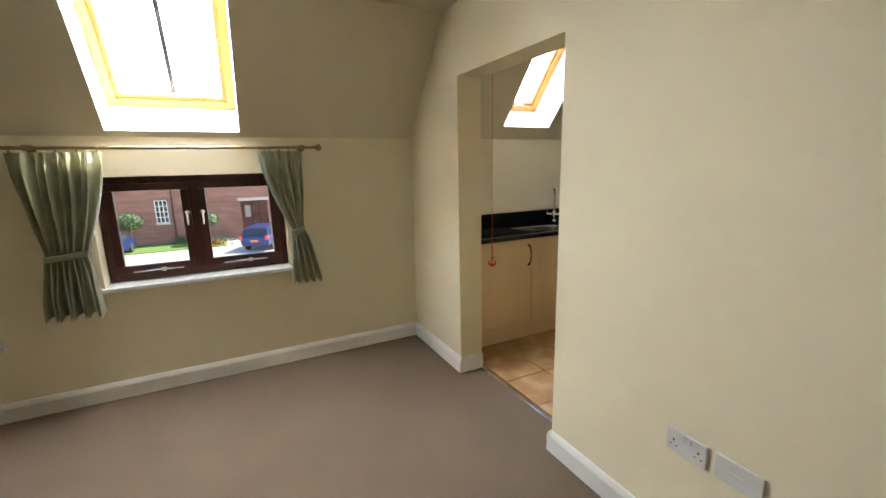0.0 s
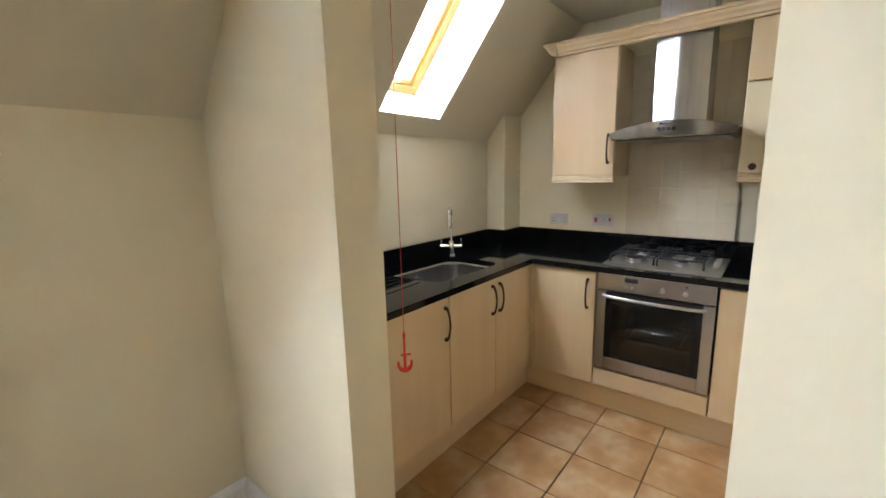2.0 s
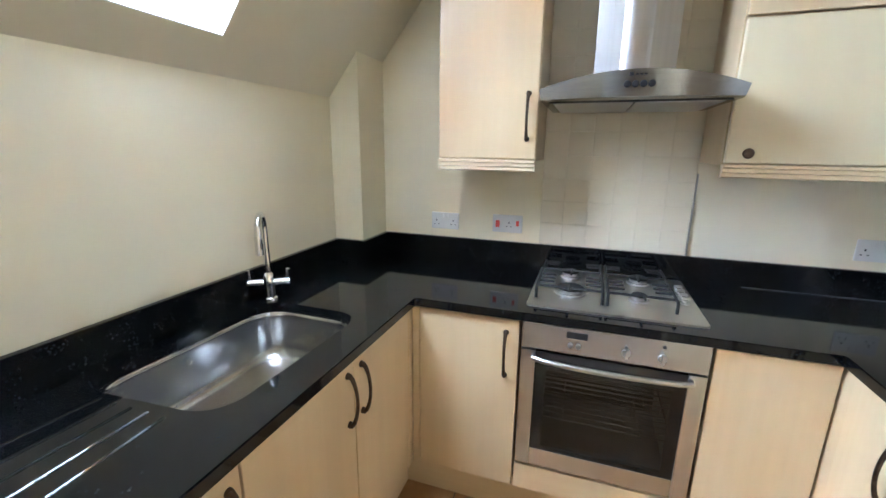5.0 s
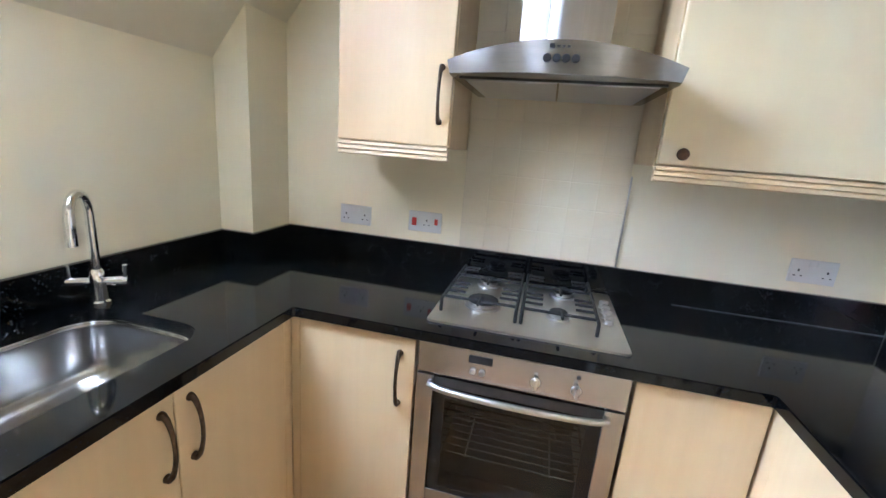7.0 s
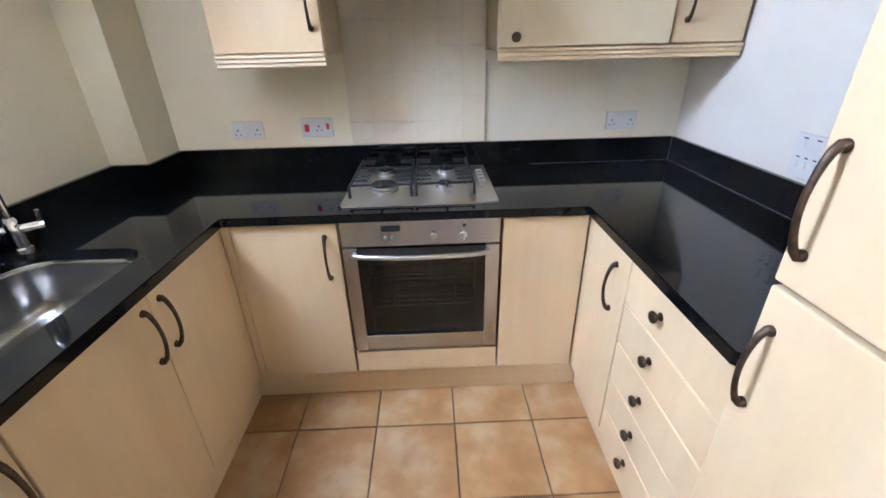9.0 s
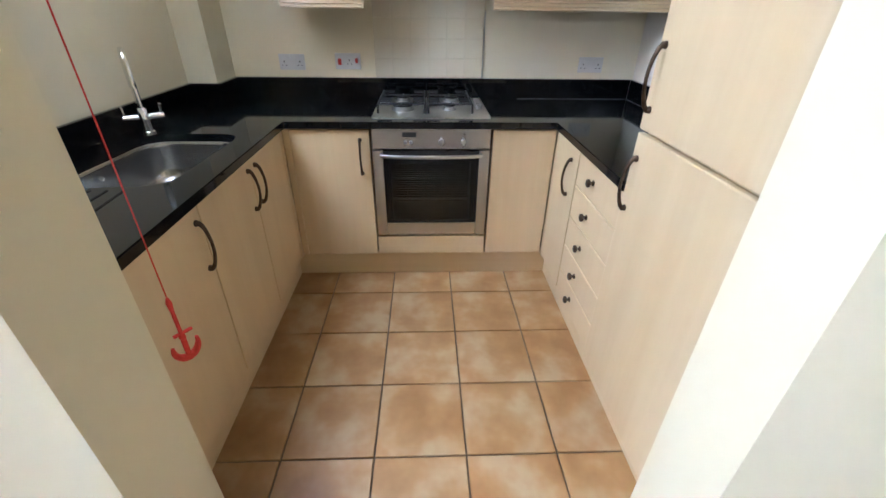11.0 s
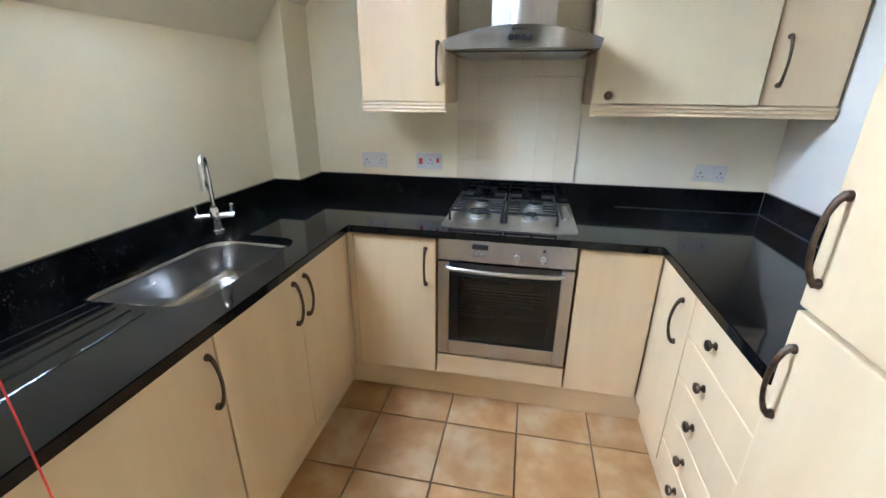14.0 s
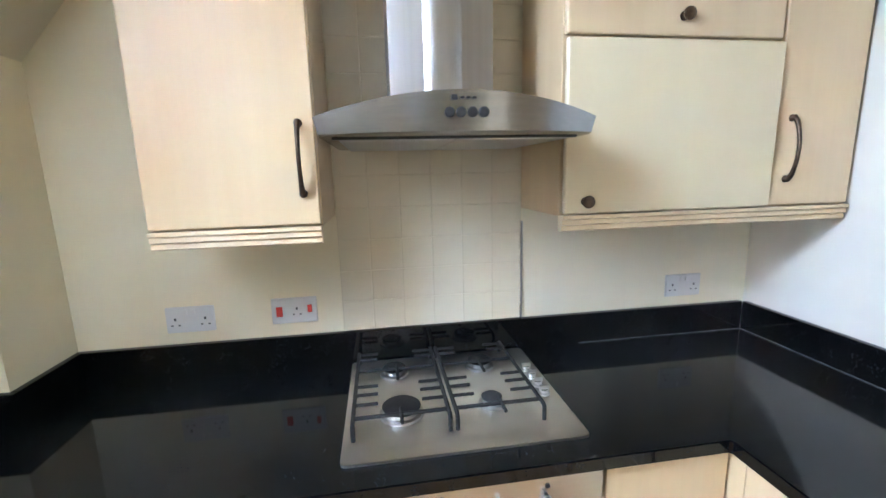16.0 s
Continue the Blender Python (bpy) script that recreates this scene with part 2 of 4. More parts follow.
def tube(path, radius, sides=10, bm=None, cap=True):
    """A round bar along points; radius may be a list."""
    bm = bm or bmesh.new()
    pts = [Vector(p) for p in path]
    rings, side = [], None
    for i, p in enumerate(pts):
        d = (pts[min(i + 1, len(pts) - 1)] - pts[max(i - 1, 0)]).normalized()
        if side is None:
            side = d.orthogonal().normalized()
        side = (side - d * side.dot(d)).normalized()
        up = d.cross(side)
        r = radius[i] if isinstance(radius, (list, tuple)) else radius
        rings.append([bm.verts.new(p + (side * math.cos(2 * math.pi * k / sides) + up * math.sin(2 * math.pi * k / sides)) * r) for k in range(sides)])
    for a, b in zip(rings, rings[1:]):
        for k in range(sides):
            bm.faces.new((a[k], a[(k + 1) % sides], b[(k + 1) % sides], b[k]))
    if cap:
        bm.faces.new(rings[0][::-1])
        bm.faces.new(rings[-1])
    return bm


def lathe(profile, centre, axis="z", sides=20, bm=None):
    """Turned shape: (radius, height) pairs about an axis."""
    bm = bm or bmesh.new()
    rings = []
    for r, h in profile:
        ring = []
        for k in range(sides):
            c, s = math.cos(2 * math.pi * k / sides) * r, math.sin(2 * math.pi * k / sides) * r
            o = {"z": (c, s, h), "x": (h, c, s), "y": (c, h, s)}[axis]
            ring.append(bm.verts.new(Vector(centre) + Vector(o)))
        rings.append(ring)
    for a, b in zip(rings, rings[1:]):
        for k in range(sides):
            bm.faces.new((a[k], a[(k + 1) % sides], b[(k + 1) % sides], b[k]))
    bm.faces.new(rings[0][::-1])
    bm.faces.new(rings[-1])
    return bm


def arc(c, r, a0, a1, n, plane="xz"):
    out = []
    for i in range(n + 1):
        a = radians(a0 + (a1 - a0) * i / n)
        u, w = r * math.cos(a), r * math.sin(a)
        out.append((c[0] + u, c[1], c[2] + w) if plane == "xz" else (c[0], c[1] + u, c[2] + w) if plane == "yz" else (c[0] + u, c[1] + w, c[2]))
    return out


# ---- structure ----
def slope(u, v, w):
    """A place on the sloping ceiling: along it, up it, and out through the roof."""
    return Vector((u, YW - v * math.cos(SL) + w * math.sin(SL), KNEE + v * math.sin(SL) + w * math.cos(SL)))


def slope_box(u0, v0, w0, u1, v1, w1, bev=0.0, bm=None):
    own = box(u0, v0, w0, u1, v1, w1, bev)
    for p in own.verts:
        p.co = slope(*p.co)
    return own if bm is None else join(bm, own)


VTOP = (CEIL - KNEE) / math.sin(SL)
SKY_L = (0.915, 1.655, 0.038, 0.93)
SKY_K = (3.772, 4.292, 0.132, 0.965)
DEEP = 0.335
WIN = (0.775, 1.90, 0.735, 1.455)

solid("floor_living", box(XL, YL, -0.25, WX1, YW, 0.0), CARPET, "brown short pile carpet across the living room", "floor", "structure")
solid("floor_kitchen", box(WX1, YK, -0.25, XH, YW, -0.009), GROUT, "dark grout bed under the kitchen tiles", "floor", "structure")
bm = box(XL - 0.3, YW, -0.25, WIN[0], YW + 0.30, KNEE)
box(WIN[1], YW, -0.25, XH + 0.3, YW + 0.30, KNEE, bm=bm)
box(WIN[0], YW, -0.25, WIN[1], YW + 0.30, WIN[2], bm=bm)
box(WIN[0], YW, WIN[3], WIN[1], YW + 0.30, KNEE, bm=bm)
solid("wall_north", bm, CREAM, "cream painted low eaves wall", "wall", "structure")
bm = box(WX0, YL, 0, WX1, OP0, CEIL + 0.2)
box(WX0, OP1, 0, WX1, YW, CEIL + 0.2, bm=bm)
box(WX0, OP0, OPZ, WX1, OP1, CEIL + 0.2, bm=bm)
solid("wall_partition", bm, CREAM, "cream painted partition with an open doorway", "wall", "structure")
solid("wall_hob", box(XH, 5.42, -0.25, XH + 0.2, YW + 0.3, CEIL + 0.6), CREAM, "cream painted wall behind the hob", "wall", "structure")
solid("wall_hob_pale", box(XH, YK - 0.2, -0.25, XH + 0.2, 5.42, CEIL + 0.6), PALEWALL, "pale cream painted wall beside the hob", "wall", "structure")
solid("wall_kitchen_side", box(WX1, YK - 0.2, -0.25, XH, YK, CEIL + 0.2), WHITEWALL, "white painted side wall of the kitchen", "wall", "structure")
solid("wall_west", box(XL - 0.2, YL - 0.2, -0.25, XL, YW, CEIL + 0.6), CREAM, "cream painted end wall of the living room", "wall", "structure")
solid("wall_south", box(XL, YL - 0.2, -0.25, WX1, YL, CEIL + 0.2), CREAM, "cream painted back wall of the living room", "wall", "structure")
solid("wall_boxing", prism([(6.885, 0), (YW, 0), (YW, KNEE), (6.885, KNEE + (YW - 6.885) * RISE)], 0, 4.968, XH), CREAM, "cream boxed-in corner pipe casing", "wall", "structure")
bm = box(XL - 0.2, YL - 0.2, CEIL, XH + 0.2, YC, CEIL + 0.25)
for u0, u1, hole in ((XL - 0.2, SKY_L[0], None), (SKY_L[0], SKY_L[1], SKY_L), (SKY_L[1], SKY_K[0], None), (SKY_K[0], SKY_K[1], SKY_K), (SKY_K[1], XH + 0.2, None)):
    if hole:
        slope_box(u0, -0.24, 0, u1, hole[2], DEEP + 0.05, bm=bm)
        slope_box(u0, hole[3], 0, u1, VTOP + 0.2, DEEP + 0.05, bm=bm)
    else:
        slope_box(u0, -0.24, 0, u1, VTOP + 0.2, DEEP + 0.05, bm=bm)
solid("ceiling", bm, CEILP, "cream ceiling sloping down to the eaves", "ceiling", "structure")


def skylight(number, hole, label):
    u0, u1, v0, v1 = hole
    top = thing(f"window_{number}", label, "window", kind="structure", at=slope((u0 + u1) / 2, v0, 0))
    inv = Matrix.Translation(-top.location)

    def put(name, bm, material, lab="", parent=top):
        bm.transform(inv)
        return part(name, bm, material, parent, lab)
    t = 0.004
    put("reveal_side", slope_box(u0, v0, 0.001, u0 + t, v1, DEEP), REVEALP, "white painted reveal")
    put("reveal_side", slope_box(u1 - t, v0, 0.001, u1, v1, DEEP), REVEALP, "white painted reveal")
    put("reveal_sill", slope_box(u0 + t, v0, 0.001, u1 - t, v0 + t, DEEP), REVEALP, "white painted reveal")
    put("reveal_head", slope_box(u0 + t, v1 - t, 0.001, u1 - t, v1, DEEP), REVEALP, "white painted reveal")
    f, w0, w1 = 0.050, 0.262, 0.332
    a0, a1, b0, b1 = u0 + t, u1 - t, v0 + t, v1 - t
    for n, (p0, q0, p1, q1, mm) in enumerate(((a0, b0, a1, b0 + f, PINE), (a0, b1 - f, a1, b1, PINE), (a0, b0 + f, a0 + f, b1 - f, PINEV), (a1 - f, b0 + f, a1, b1 - f, PINEV))):
        put("window_frame", slope_box(p0, q0, w0, p1, q1, w1, 0.003), mm, "varnished pine frame")
    g = 0.028
    for p0, q0, p1, q1, mm in ((a0 + f, b0 + f, a1 - f, b0 + f + g, PINE), (a0 + f, b1 - f - g, a1 - f, b1 - f, PINE),
                               (a0 + f, b0 + f + g, a0 + f + g, b1 - f - g, PINEV), (a1 - f - g, b0 + f + g, a1 - f, b1 - f - g, PINEV)):
        put("sash", slope_box(p0, q0, w0 + 0.02, p1, q1, w1, 0.003), mm, "varnished pine sash")
    pane = put("pane", slope_box(a0 + f + 0.01, b0 + f + 0.01, 0.315, a1 - f - 0.01, b1 - f - 0.01, 0.319), GLASS, "clear glass")
    pane.visible_shadow = False
    mid = (u0 + u1) / 2
    if number == 2:
        bm = tube([slope(mid - 0.06, b0 + f + 0.03, 0.25), slope(mid, b0 + f + 0.03, 0.235), slope(mid + 0.06, b0 + f + 0.03, 0.25)], 0.008, 8)
        put("latch", bm, CHROME, "chrome ventilation latch")
    if number == 1:
        put("glazing_bar", slope_box(mid - 0.014, b0 + f, 0.345, mid + 0.014, b1 - f, 0.365, 0.003), BLACKP, "dark outer glazing bar")
    put("flashing", slope_box(u0 - 0.05, v0 - 0.06, DEEP + 0.05, u1 + 0.05, v0 + 0.05, DEEP + 0.075, 0.004), BLACKP, "lead grey outer flashing")
    return top


skylight(1, SKY_L, "white lined roof window with varnished pine frame")
skylight(2, SKY_K, "white lined roof window above the sink")
for nm, hole, watts, tint in (("skylight_living", SKY_L, 36, (0.90, 0.95, 1.0)), ("skylight_kitchen", SKY_K, 11.5, (0.82, 0.91, 1.0))):
    c = ((hole[0] + hole[1]) / 2, (hole[2] + hole[3]) / 2)
    opening_light(nm, slope(*c, 0.45), slope(*c, 0.0), hole[1] - hole[0], hole[3] - hole[2], watts, tint)


# skirting boards with a rounded top
def skirting(x0, y0, x1, y1, nx, ny):
    h, d = 0.118, 0.018
    prof = [(0, 0), (d, 0), (d, h - 0.03), (d - 0.004, h - 0.018), (d - 0.010, h - 0.006), (d - 0.014, h), (0, h)]
    bm = bmesh.new()
    rows = []
    for x, y in ((x0, y0), (x1, y1)):
        rows.append([bm.verts.new((x + nx * a, y + ny * a, z)) for a, z in prof])
    for i in range(len(prof)):
        k = (i + 1) % len(prof)
        bm.faces.new((rows[0][i], rows[0][k], rows[1][k], rows[1][i]))
    bm.faces.new(rows[0])
    bm.faces.new(rows[1][::-1])
    return solid("baseboard", bm, WHITEP, "white gloss painted skirting board", "baseboard", "structure")


skirting(XL, YW, WX0, YW, 0, -1)
skirting(WX0, YW - 0.018, WX0, OP1 - 0.018, -1, 0)
skirting(WX0 + 0.0, OP1, WX1, OP1, 0, -1)
skirting(WX0, OP0, WX0, YL, -1, 0)
skirting(WX1, OP0, WX0 - 0.018, OP0, 0, 1)
skirting(XL, YL, XL, YW, 1, 0)
skirting(XL, YL, WX0, YL, 0, 1)
bm = prism([(WX1 - 0.012, 0.0), (WX1 + 0.022, 0.0), (WX1 + 0.018, 0.005), (WX1 + 0.005, 0.009), (WX1 - 0.008, 0.005)], 1, OP0 + 0.018, OP1 - 0.018)
solid("trim_threshold", bm, CHROME, "silver metal carpet threshold strip", "trim", "structure")

# ---- living room window ----
w = thing("window_3", "dark brown stained casement window with two lights", "window", kind="structure")
x0, x1, z0, z1 = WIN
yf0, yf1 = YW + 0.14, YW + 0.21
xm = (x0 + x1) / 2 - 0.02
zb = z0 + 0.045
part("window_sill", box(x0 - 0.05, YW - 0.03, z0 - 0.005, x1 + 0.06, yf0 + 0.02, z0 + 0.022, 0.006), SILLP, w, "white painted inner sill")
for a, b, c, d in ((x0, z0 + 0.022, x0 + 0.045, z1), (x1 - 0.045, z0 + 0.022, x1, z1), (x0 + 0.045, z0 + 0.022, x1 - 0.045, zb + 0.03), (x0 + 0.045, z1 - 0.045, x1 - 0.045, z1), (xm - 0.025, zb + 0.03, xm + 0.025, z1 - 0.045)):
    part("window_frame", box(a, yf0, b, c, yf1, d, 0.004), MAHOG, w)
for s0, s1, hx in ((x0 + 0.045, xm - 0.025, xm - 0.045), (xm + 0.025, x1 - 0.045, xm + 0.045)):
    b0, b1 = zb + 0.03, z1 - 0.045
    sash = part("sash", box(s0, yf0 - 0.016, b0, s1, yf0 + 0.03, b0 + 0.05, 0.005), MAHOG, w)
    for a, b, c, d in ((s0, b1 - 0.05, s1, b1), (s0, b0 + 0.05, s0 + 0.05, b1 - 0.05), (s1 - 0.05, b0 + 0.05, s1, b1 - 0.05)):
        part("sash", box(a, yf0 - 0.016, b, c, yf0 + 0.03, d, 0.005), MAHOG, w)
    pane = part("pane", box(s0 + 0.045, yf0 + 0.012, b0 + 0.045, s1 - 0.045, yf0 + 0.016, b1 - 0.045), GLASS, w, "clear glass")
    pane.visible_shadow = False
    zl = (b0 + b1) / 2 + 0.09
    bm = lathe([(0.016, 0), (0.016, -0.008), (0.008, -0.012), (0.008, -0.03)], (hx, yf0 - 0.016, zl), "y", 14)
    tube([(hx, yf0 - 0.046, zl + 0.01), (hx, yf0 - 0.05, zl - 0.03), (hx, yf0 - 0.056, zl - 0.085)], [0.010, 0.008, 0.006], 8, bm)
    part("latch", bm, CHROME, w, "chrome casement latch", True)
    xc = (s0 + s1) / 2
    bm = tube([(xc - 0.14, yf0 - 0.03, b0 + 0.012), (xc, yf0 - 0.034, b0 + 0.016), (xc + 0.15, yf0 - 0.03, b0 + 0.012)], 0.006, 8)
    box(xc + 0.02, yf0 - 0.045, b0 + 0.002, xc + 0.05, yf0 - 0.016, b0 + 0.03, 0.003, bm=bm)
    part("stay", bm, CHROME, w, "chrome casement stay", True)

# ---- floor tiles ----
P, TX, TY, JOINT = 0.332, 4.447, 6.29, 0.006
tile_meshes = {}
floor_k = bpy.data.objects["floor_kitchen"]
for i in range(-1, 5):
    for j in range(-1, 5):
        a0, a1 = max(TX - P * i - P + JOINT / 2, WX1 + 0.02), min(TX - P * i - JOINT / 2, 4.70)
        b0, b1 = max(TY - P * j - P + JOINT / 2, 4.98), min(TY - P * j - JOINT / 2, 6.56)
        if a1 - a0 < 0.02 or b1 - b0 < 0.02:
            continue
        size = (round(a1 - a0, 3), round(b1 - b0, 3))
        if size not in tile_meshes:
            sx, sy = size[0] / 2, size[1] / 2
            tile_meshes[size] = mesh_of(box(-sx, -sy, -0.009, sx, sy, 0.0, 0.002, 1), "floor_tile", TILE)
        ob = new("floor_tile", tile_meshes[size])
        ob.parent = floor_k
        ob.location = ((a0 + a1) / 2, (b0 + b1) / 2, 0.0 + random.uniform(-0.0005, 0.0005))


# ---- kitchen units ----
def bow_handle(parent, place, out, z0, z1):
    """Bowed bar handle with flattened feet; out is the way it stands off."""
    o, h = Vector(out), z1 - z0
    base = Vector(place)
    pts, rad = [], []
    n = 14
    for i in range(n + 1):
        s = i / n
        bulge = math.sin(math.pi * s) ** 0.55
        pts.append(base + o * (0.006 + 0.026 * bulge) + Vector((0, 0, z0 + h * s - base.z)))
        rad.append(0.0052 + 0.0028 * abs(2 * s - 1) ** 3)
    bm = tube(pts, rad, 10)
    ax = "x" if abs(o.x) > 0.5 else "y"
    sg = o.x + o.y
    for z in (z0 + 0.004, z1 - 0.004):
        lathe([(0.0105, 0.0), (0.0105, 0.004 * sg), (0.008, 0.009 * sg), (0.004, 0.012 * sg)], (base.x, base.y, z), ax, 12, bm)
    return part("handle", bm, BRONZE, parent, "aged bronze bow handle", True)


def knob(parent, place, out):
    o = Vector(out)
    ax, sg = ("x" if abs(o.x) > 0.5 else "y"), o.x + o.y
    prof = [(0.012, 0), (0.012, 0.003), (0.0065, 0.006), (0.0065, 0.012), (0.0155, 0.017), (0.0175, 0.022), (0.0155, 0.027), (0.009, 0.030), (0.003, 0.031)]
    return part("knob", lathe([(r, h * sg) for r, h in prof], place, ax, 18), BRONZE, parent, "aged bronze round knob", True)


def panel_x(x, y0, y1, z0, z1, t=0.02, bev=0.004):
    return box(x, y0 + 0.0015, z0 + 0.0015, x + t, y1 - 0.0015, z1 - 0.0015, bev, 3)


def panel_y(y, x0, x1, z0, z1, t=0.02, bev=0.004):
    """t > 0: the panel lies beyond y."""
    return box(x0 + 0.0015, min(y, y + t), z0 + 0.0015, x1 - 0.0015, max(y, y + t), z1 - 0.0015, bev, 3)


FY, FX, FR = 6.468, 4.605, 5.100        # door faces: sink run, hob run, drawer run
ZD0, ZD1 = 0.162, 0.874
GB = "maple base units"

u = thing("base_cabinet", "light maple base cabinet with one door below the drainer", "cabinet", GB)
part("body", box(3.135, FY + 0.024, 0.15, 3.728, 7.0, 0.872), MAPLE, u)
d = part("door", panel_y(FY, 3.135, 3.728, ZD0, ZD1), MAPLE, u)
bow_handle(d, (3.695, FY, 0), (0, -1, 0), 0.655, 0.825)
u = thing("sink_cabinet", "light maple double door cabinet beneath the sink", "cabinet", GB)
part("body", box(3.733, FY + 0.024, 0.15, 4.573, 7.0, 0.66), MAPLE, u)
part("rail", box(3.733, FY + 0.024, 0.80, 4.573, FY + 0.044, 0.872), MAPLE, u)
for a, b, hx in ((3.731, 4.163, 4.128), (4.163, 4.56, 4.205)):
    d = part("door", panel_y(FY, a, b, ZD0, ZD1), MAPLE, u)
    bow_handle(d, (hx, FY, 0), (0, -1, 0), 0.665, 0.835)
u = thing("corner_post", "light maple corner filler post", "filler", GB)
part("post", box(4.5615, FY + 0.003, 0.15, FX + 0.02, FY + 0.05, 0.874, 0.002), MAPLE, u)
part("rib", box(FX + 0.001, 6.436, 0.162, FX + 0.022, 6.4695, 0.873, 0.008, 3), MAPLE, u)
part("rib", box(4.568, FY + 0.0005, 0.162, 4.6055, FY + 0.02, 0.873, 0.008, 3), MAPLE, u)
u = thing("base_cabinet", "light maple corner cabinet with one door beside the oven", "cabinet", GB)
part("body", box(FX + 0.024, 6.05, 0.15, 5.19, 6.46, 0.872), MAPLE, u)
d = part("door", panel_x(FX, 6.043, 6.436, ZD0, ZD1), MAPLE, u)
bow_handle(d, (FX, 6.092, 0), (-1, 0, 0), 0.645, 0.825)
u = thing("oven_housing", "light maple oven housing with a low drawer front", "cabinet", GB)
part("body", box(FX + 0.024, 5.432, 0.15, 5.19, 6.038, 0.272), MAPLE, u)
part("drawer_front", panel_x(FX, 5.432, 6.038, ZD0, 0.275), MAPLEH, u)
u = thing("base_cabinet", "light maple narrow corner cabinet with a plain door", "cabinet", GB)
part("body", box(FX + 0.024, 5.11, 0.15, 5.19, 5.424, 0.872), MAPLE, u)
part("door", panel_x(FX, 5.104, 5.428, ZD0, ZD1), MAPLE, u)
u = thing("corner_post", "light maple corner filler post", "filler", GB)
part("post", box(4.5635, FR - 0.05, 0.15, FX + 0.02, FR - 0.003, 0.874, 0.002), MAPLE, u)
u = thing("base_cabinet", "light maple cabinet with one door beside the drawers", "cabinet", GB)
part("body", box(4.262, 4.52, 0.15, 4.573, FR - 0.024, 0.872), MAPLE, u)
d = part("door", panel_y(FR, 4.258, 4.562, ZD0, ZD1, -0.02), MAPLE, u)
bow_handle(d, (4.345, FR, 0), (0, 1, 0), 0.635, 0.81)
u = thing("drawer_unit", "light maple five drawer unit with bronze knobs", "drawers", GB)
part("body", box(3.768, 4.52, 0.15, 4.253, FR - 0.024, 0.872), MAPLE, u)
cuts = [0.874, 0.722, 0.572, 0.422, 0.284, ZD0]
for a, b in zip(cuts[1:], cuts):
    d = part("drawer", panel_y(FR, 3.765, 4.256, a, b, -0.02, 0.006), MAPLE, u)
    knob(d, (4.065, FR, (a + b) / 2 + 0.004), (0, 1, 0))
for nm, bx in (("plinth", (3.11, 6.515, 0.0, 4.655, 6.533, 0.158)), ("plinth", (4.655, 5.052, 0.0, 4.673, 6.533, 0.158)), ("plinth", (3.12, 5.034, 0.0, 4.655, 5.052, 0.158))):
    solid(nm, box(*bx, 0.002), MAPLEH, "light maple plinth board under the base units", "plinth", group="maple plinths")

# tall unit for the built-in fridge
TF = 5.125
u = thing("tall_cabinet", "light maple tall cabinet with three stacked doors", "cabinet")
part("body", box(3.125, 4.50, 0.15, 3.752, TF - 0.024, CEIL - 0.002), MAPLE, u)
for a, b, hz in ((ZD0, 1.085, (0.845, 1.015)), (1.092, 2.005, (1.15, 1.325)), (2.01, CEIL - 0.008, None)):
    d = part("door", panel_y(TF, 3.125, 3.770, a, b, -0.022, 0.006), MAPLE, u)
    if hz:
        bow_handle(d, (3.735, TF, 0), (0, 1, 0), *hz)


# ---- worktop, sink ----
def rounded(points, radii, n=6):
    out = []
    m = len(points)
    for i, (p, r) in enumerate(zip(points, radii)):
        p, a, b = Vector(p), Vector(points[i - 1]), Vector(points[(i + 1) % m])
        if r == 0:
            out.append(tuple(p))
            continue
        p0, p1 = p + (a - p).normalized() * r, p + (b - p).normalized() * r
        for k in range(n + 1):
            s = k / n
            out.append(tuple(p0 * (1 - s) ** 2 + p * 2 * s * (1 - s) + p1 * s * s))
    return out


WY, WXF, WR = 6.449, 4.592, 5.115
BOWL = rounded([(3.775, 6.57), (4.37, 6.56), (4.375, 6.96), (3.75, 6.985)], [0.10, 0.10, 0.12, 0.10], 9)
OUT = [(WX1 + 0.003, 7.037), (WX1 + 0.003, WY), (WXF - 0.006, WY), (WXF, WY - 0.006), (WXF, WR + 0.006), (WXF - 0.006, WR), (3.80, WR), (3.762, WR - 0.035), (3.762, YK + 0.003), (XH - 0.003, YK + 0.003), (XH - 0.003, 6.883), (4.966, 6.883), (4.966, 7.037)]
bm = bmesh.new()
edges = []
for ring in (OUT, BOWL):
    vs = [bm.verts.new((x, y, WT0)) for x, y in ring]
    edges += [bm.edges.new((vs[i], vs[(i + 1) % len(vs)])) for i in range(len(vs))]
bmesh.ops.triangle_fill(bm, use_beauty=True, use_dissolve=False, edges=edges)
ext = bmesh.ops.extrude_face_region(bm, geom=bm.faces[:])
for v in ext["geom"]:
    if isinstance(v, bmesh.types.BMVert):
        v.co.z = WT1
rim = [e for e in bm.edges if len(e.link_faces) == 2 and e.verts[0].co.z > 0.9 and e.verts[1].co.z > 0.9 and abs(e.link_faces[0].normal.z - e.link_faces[1].normal.z) > 0.5]
bmesh.ops.bevel(bm, geom=rim, offset=0.003, segments=2, affect="EDGES")
wt = thing("worktop", "black speckled polished granite worktop running round three sides", "worktop")
part("slab", bm, GRANITE, wt)
for k in range(5):
    ya = 6.64 + 0.066 * k
    yb = 6.67 + 0.05 * k
    part("drainer_groove", tube([(3.22, ya, WT1 - 0.0015), (3.50, (ya + yb) / 2, WT1 - 0.0015), (3.735, yb, WT1 - 0.0015)], 0.0045, 8), GRANITE, wt, "polished drainer groove line", True)

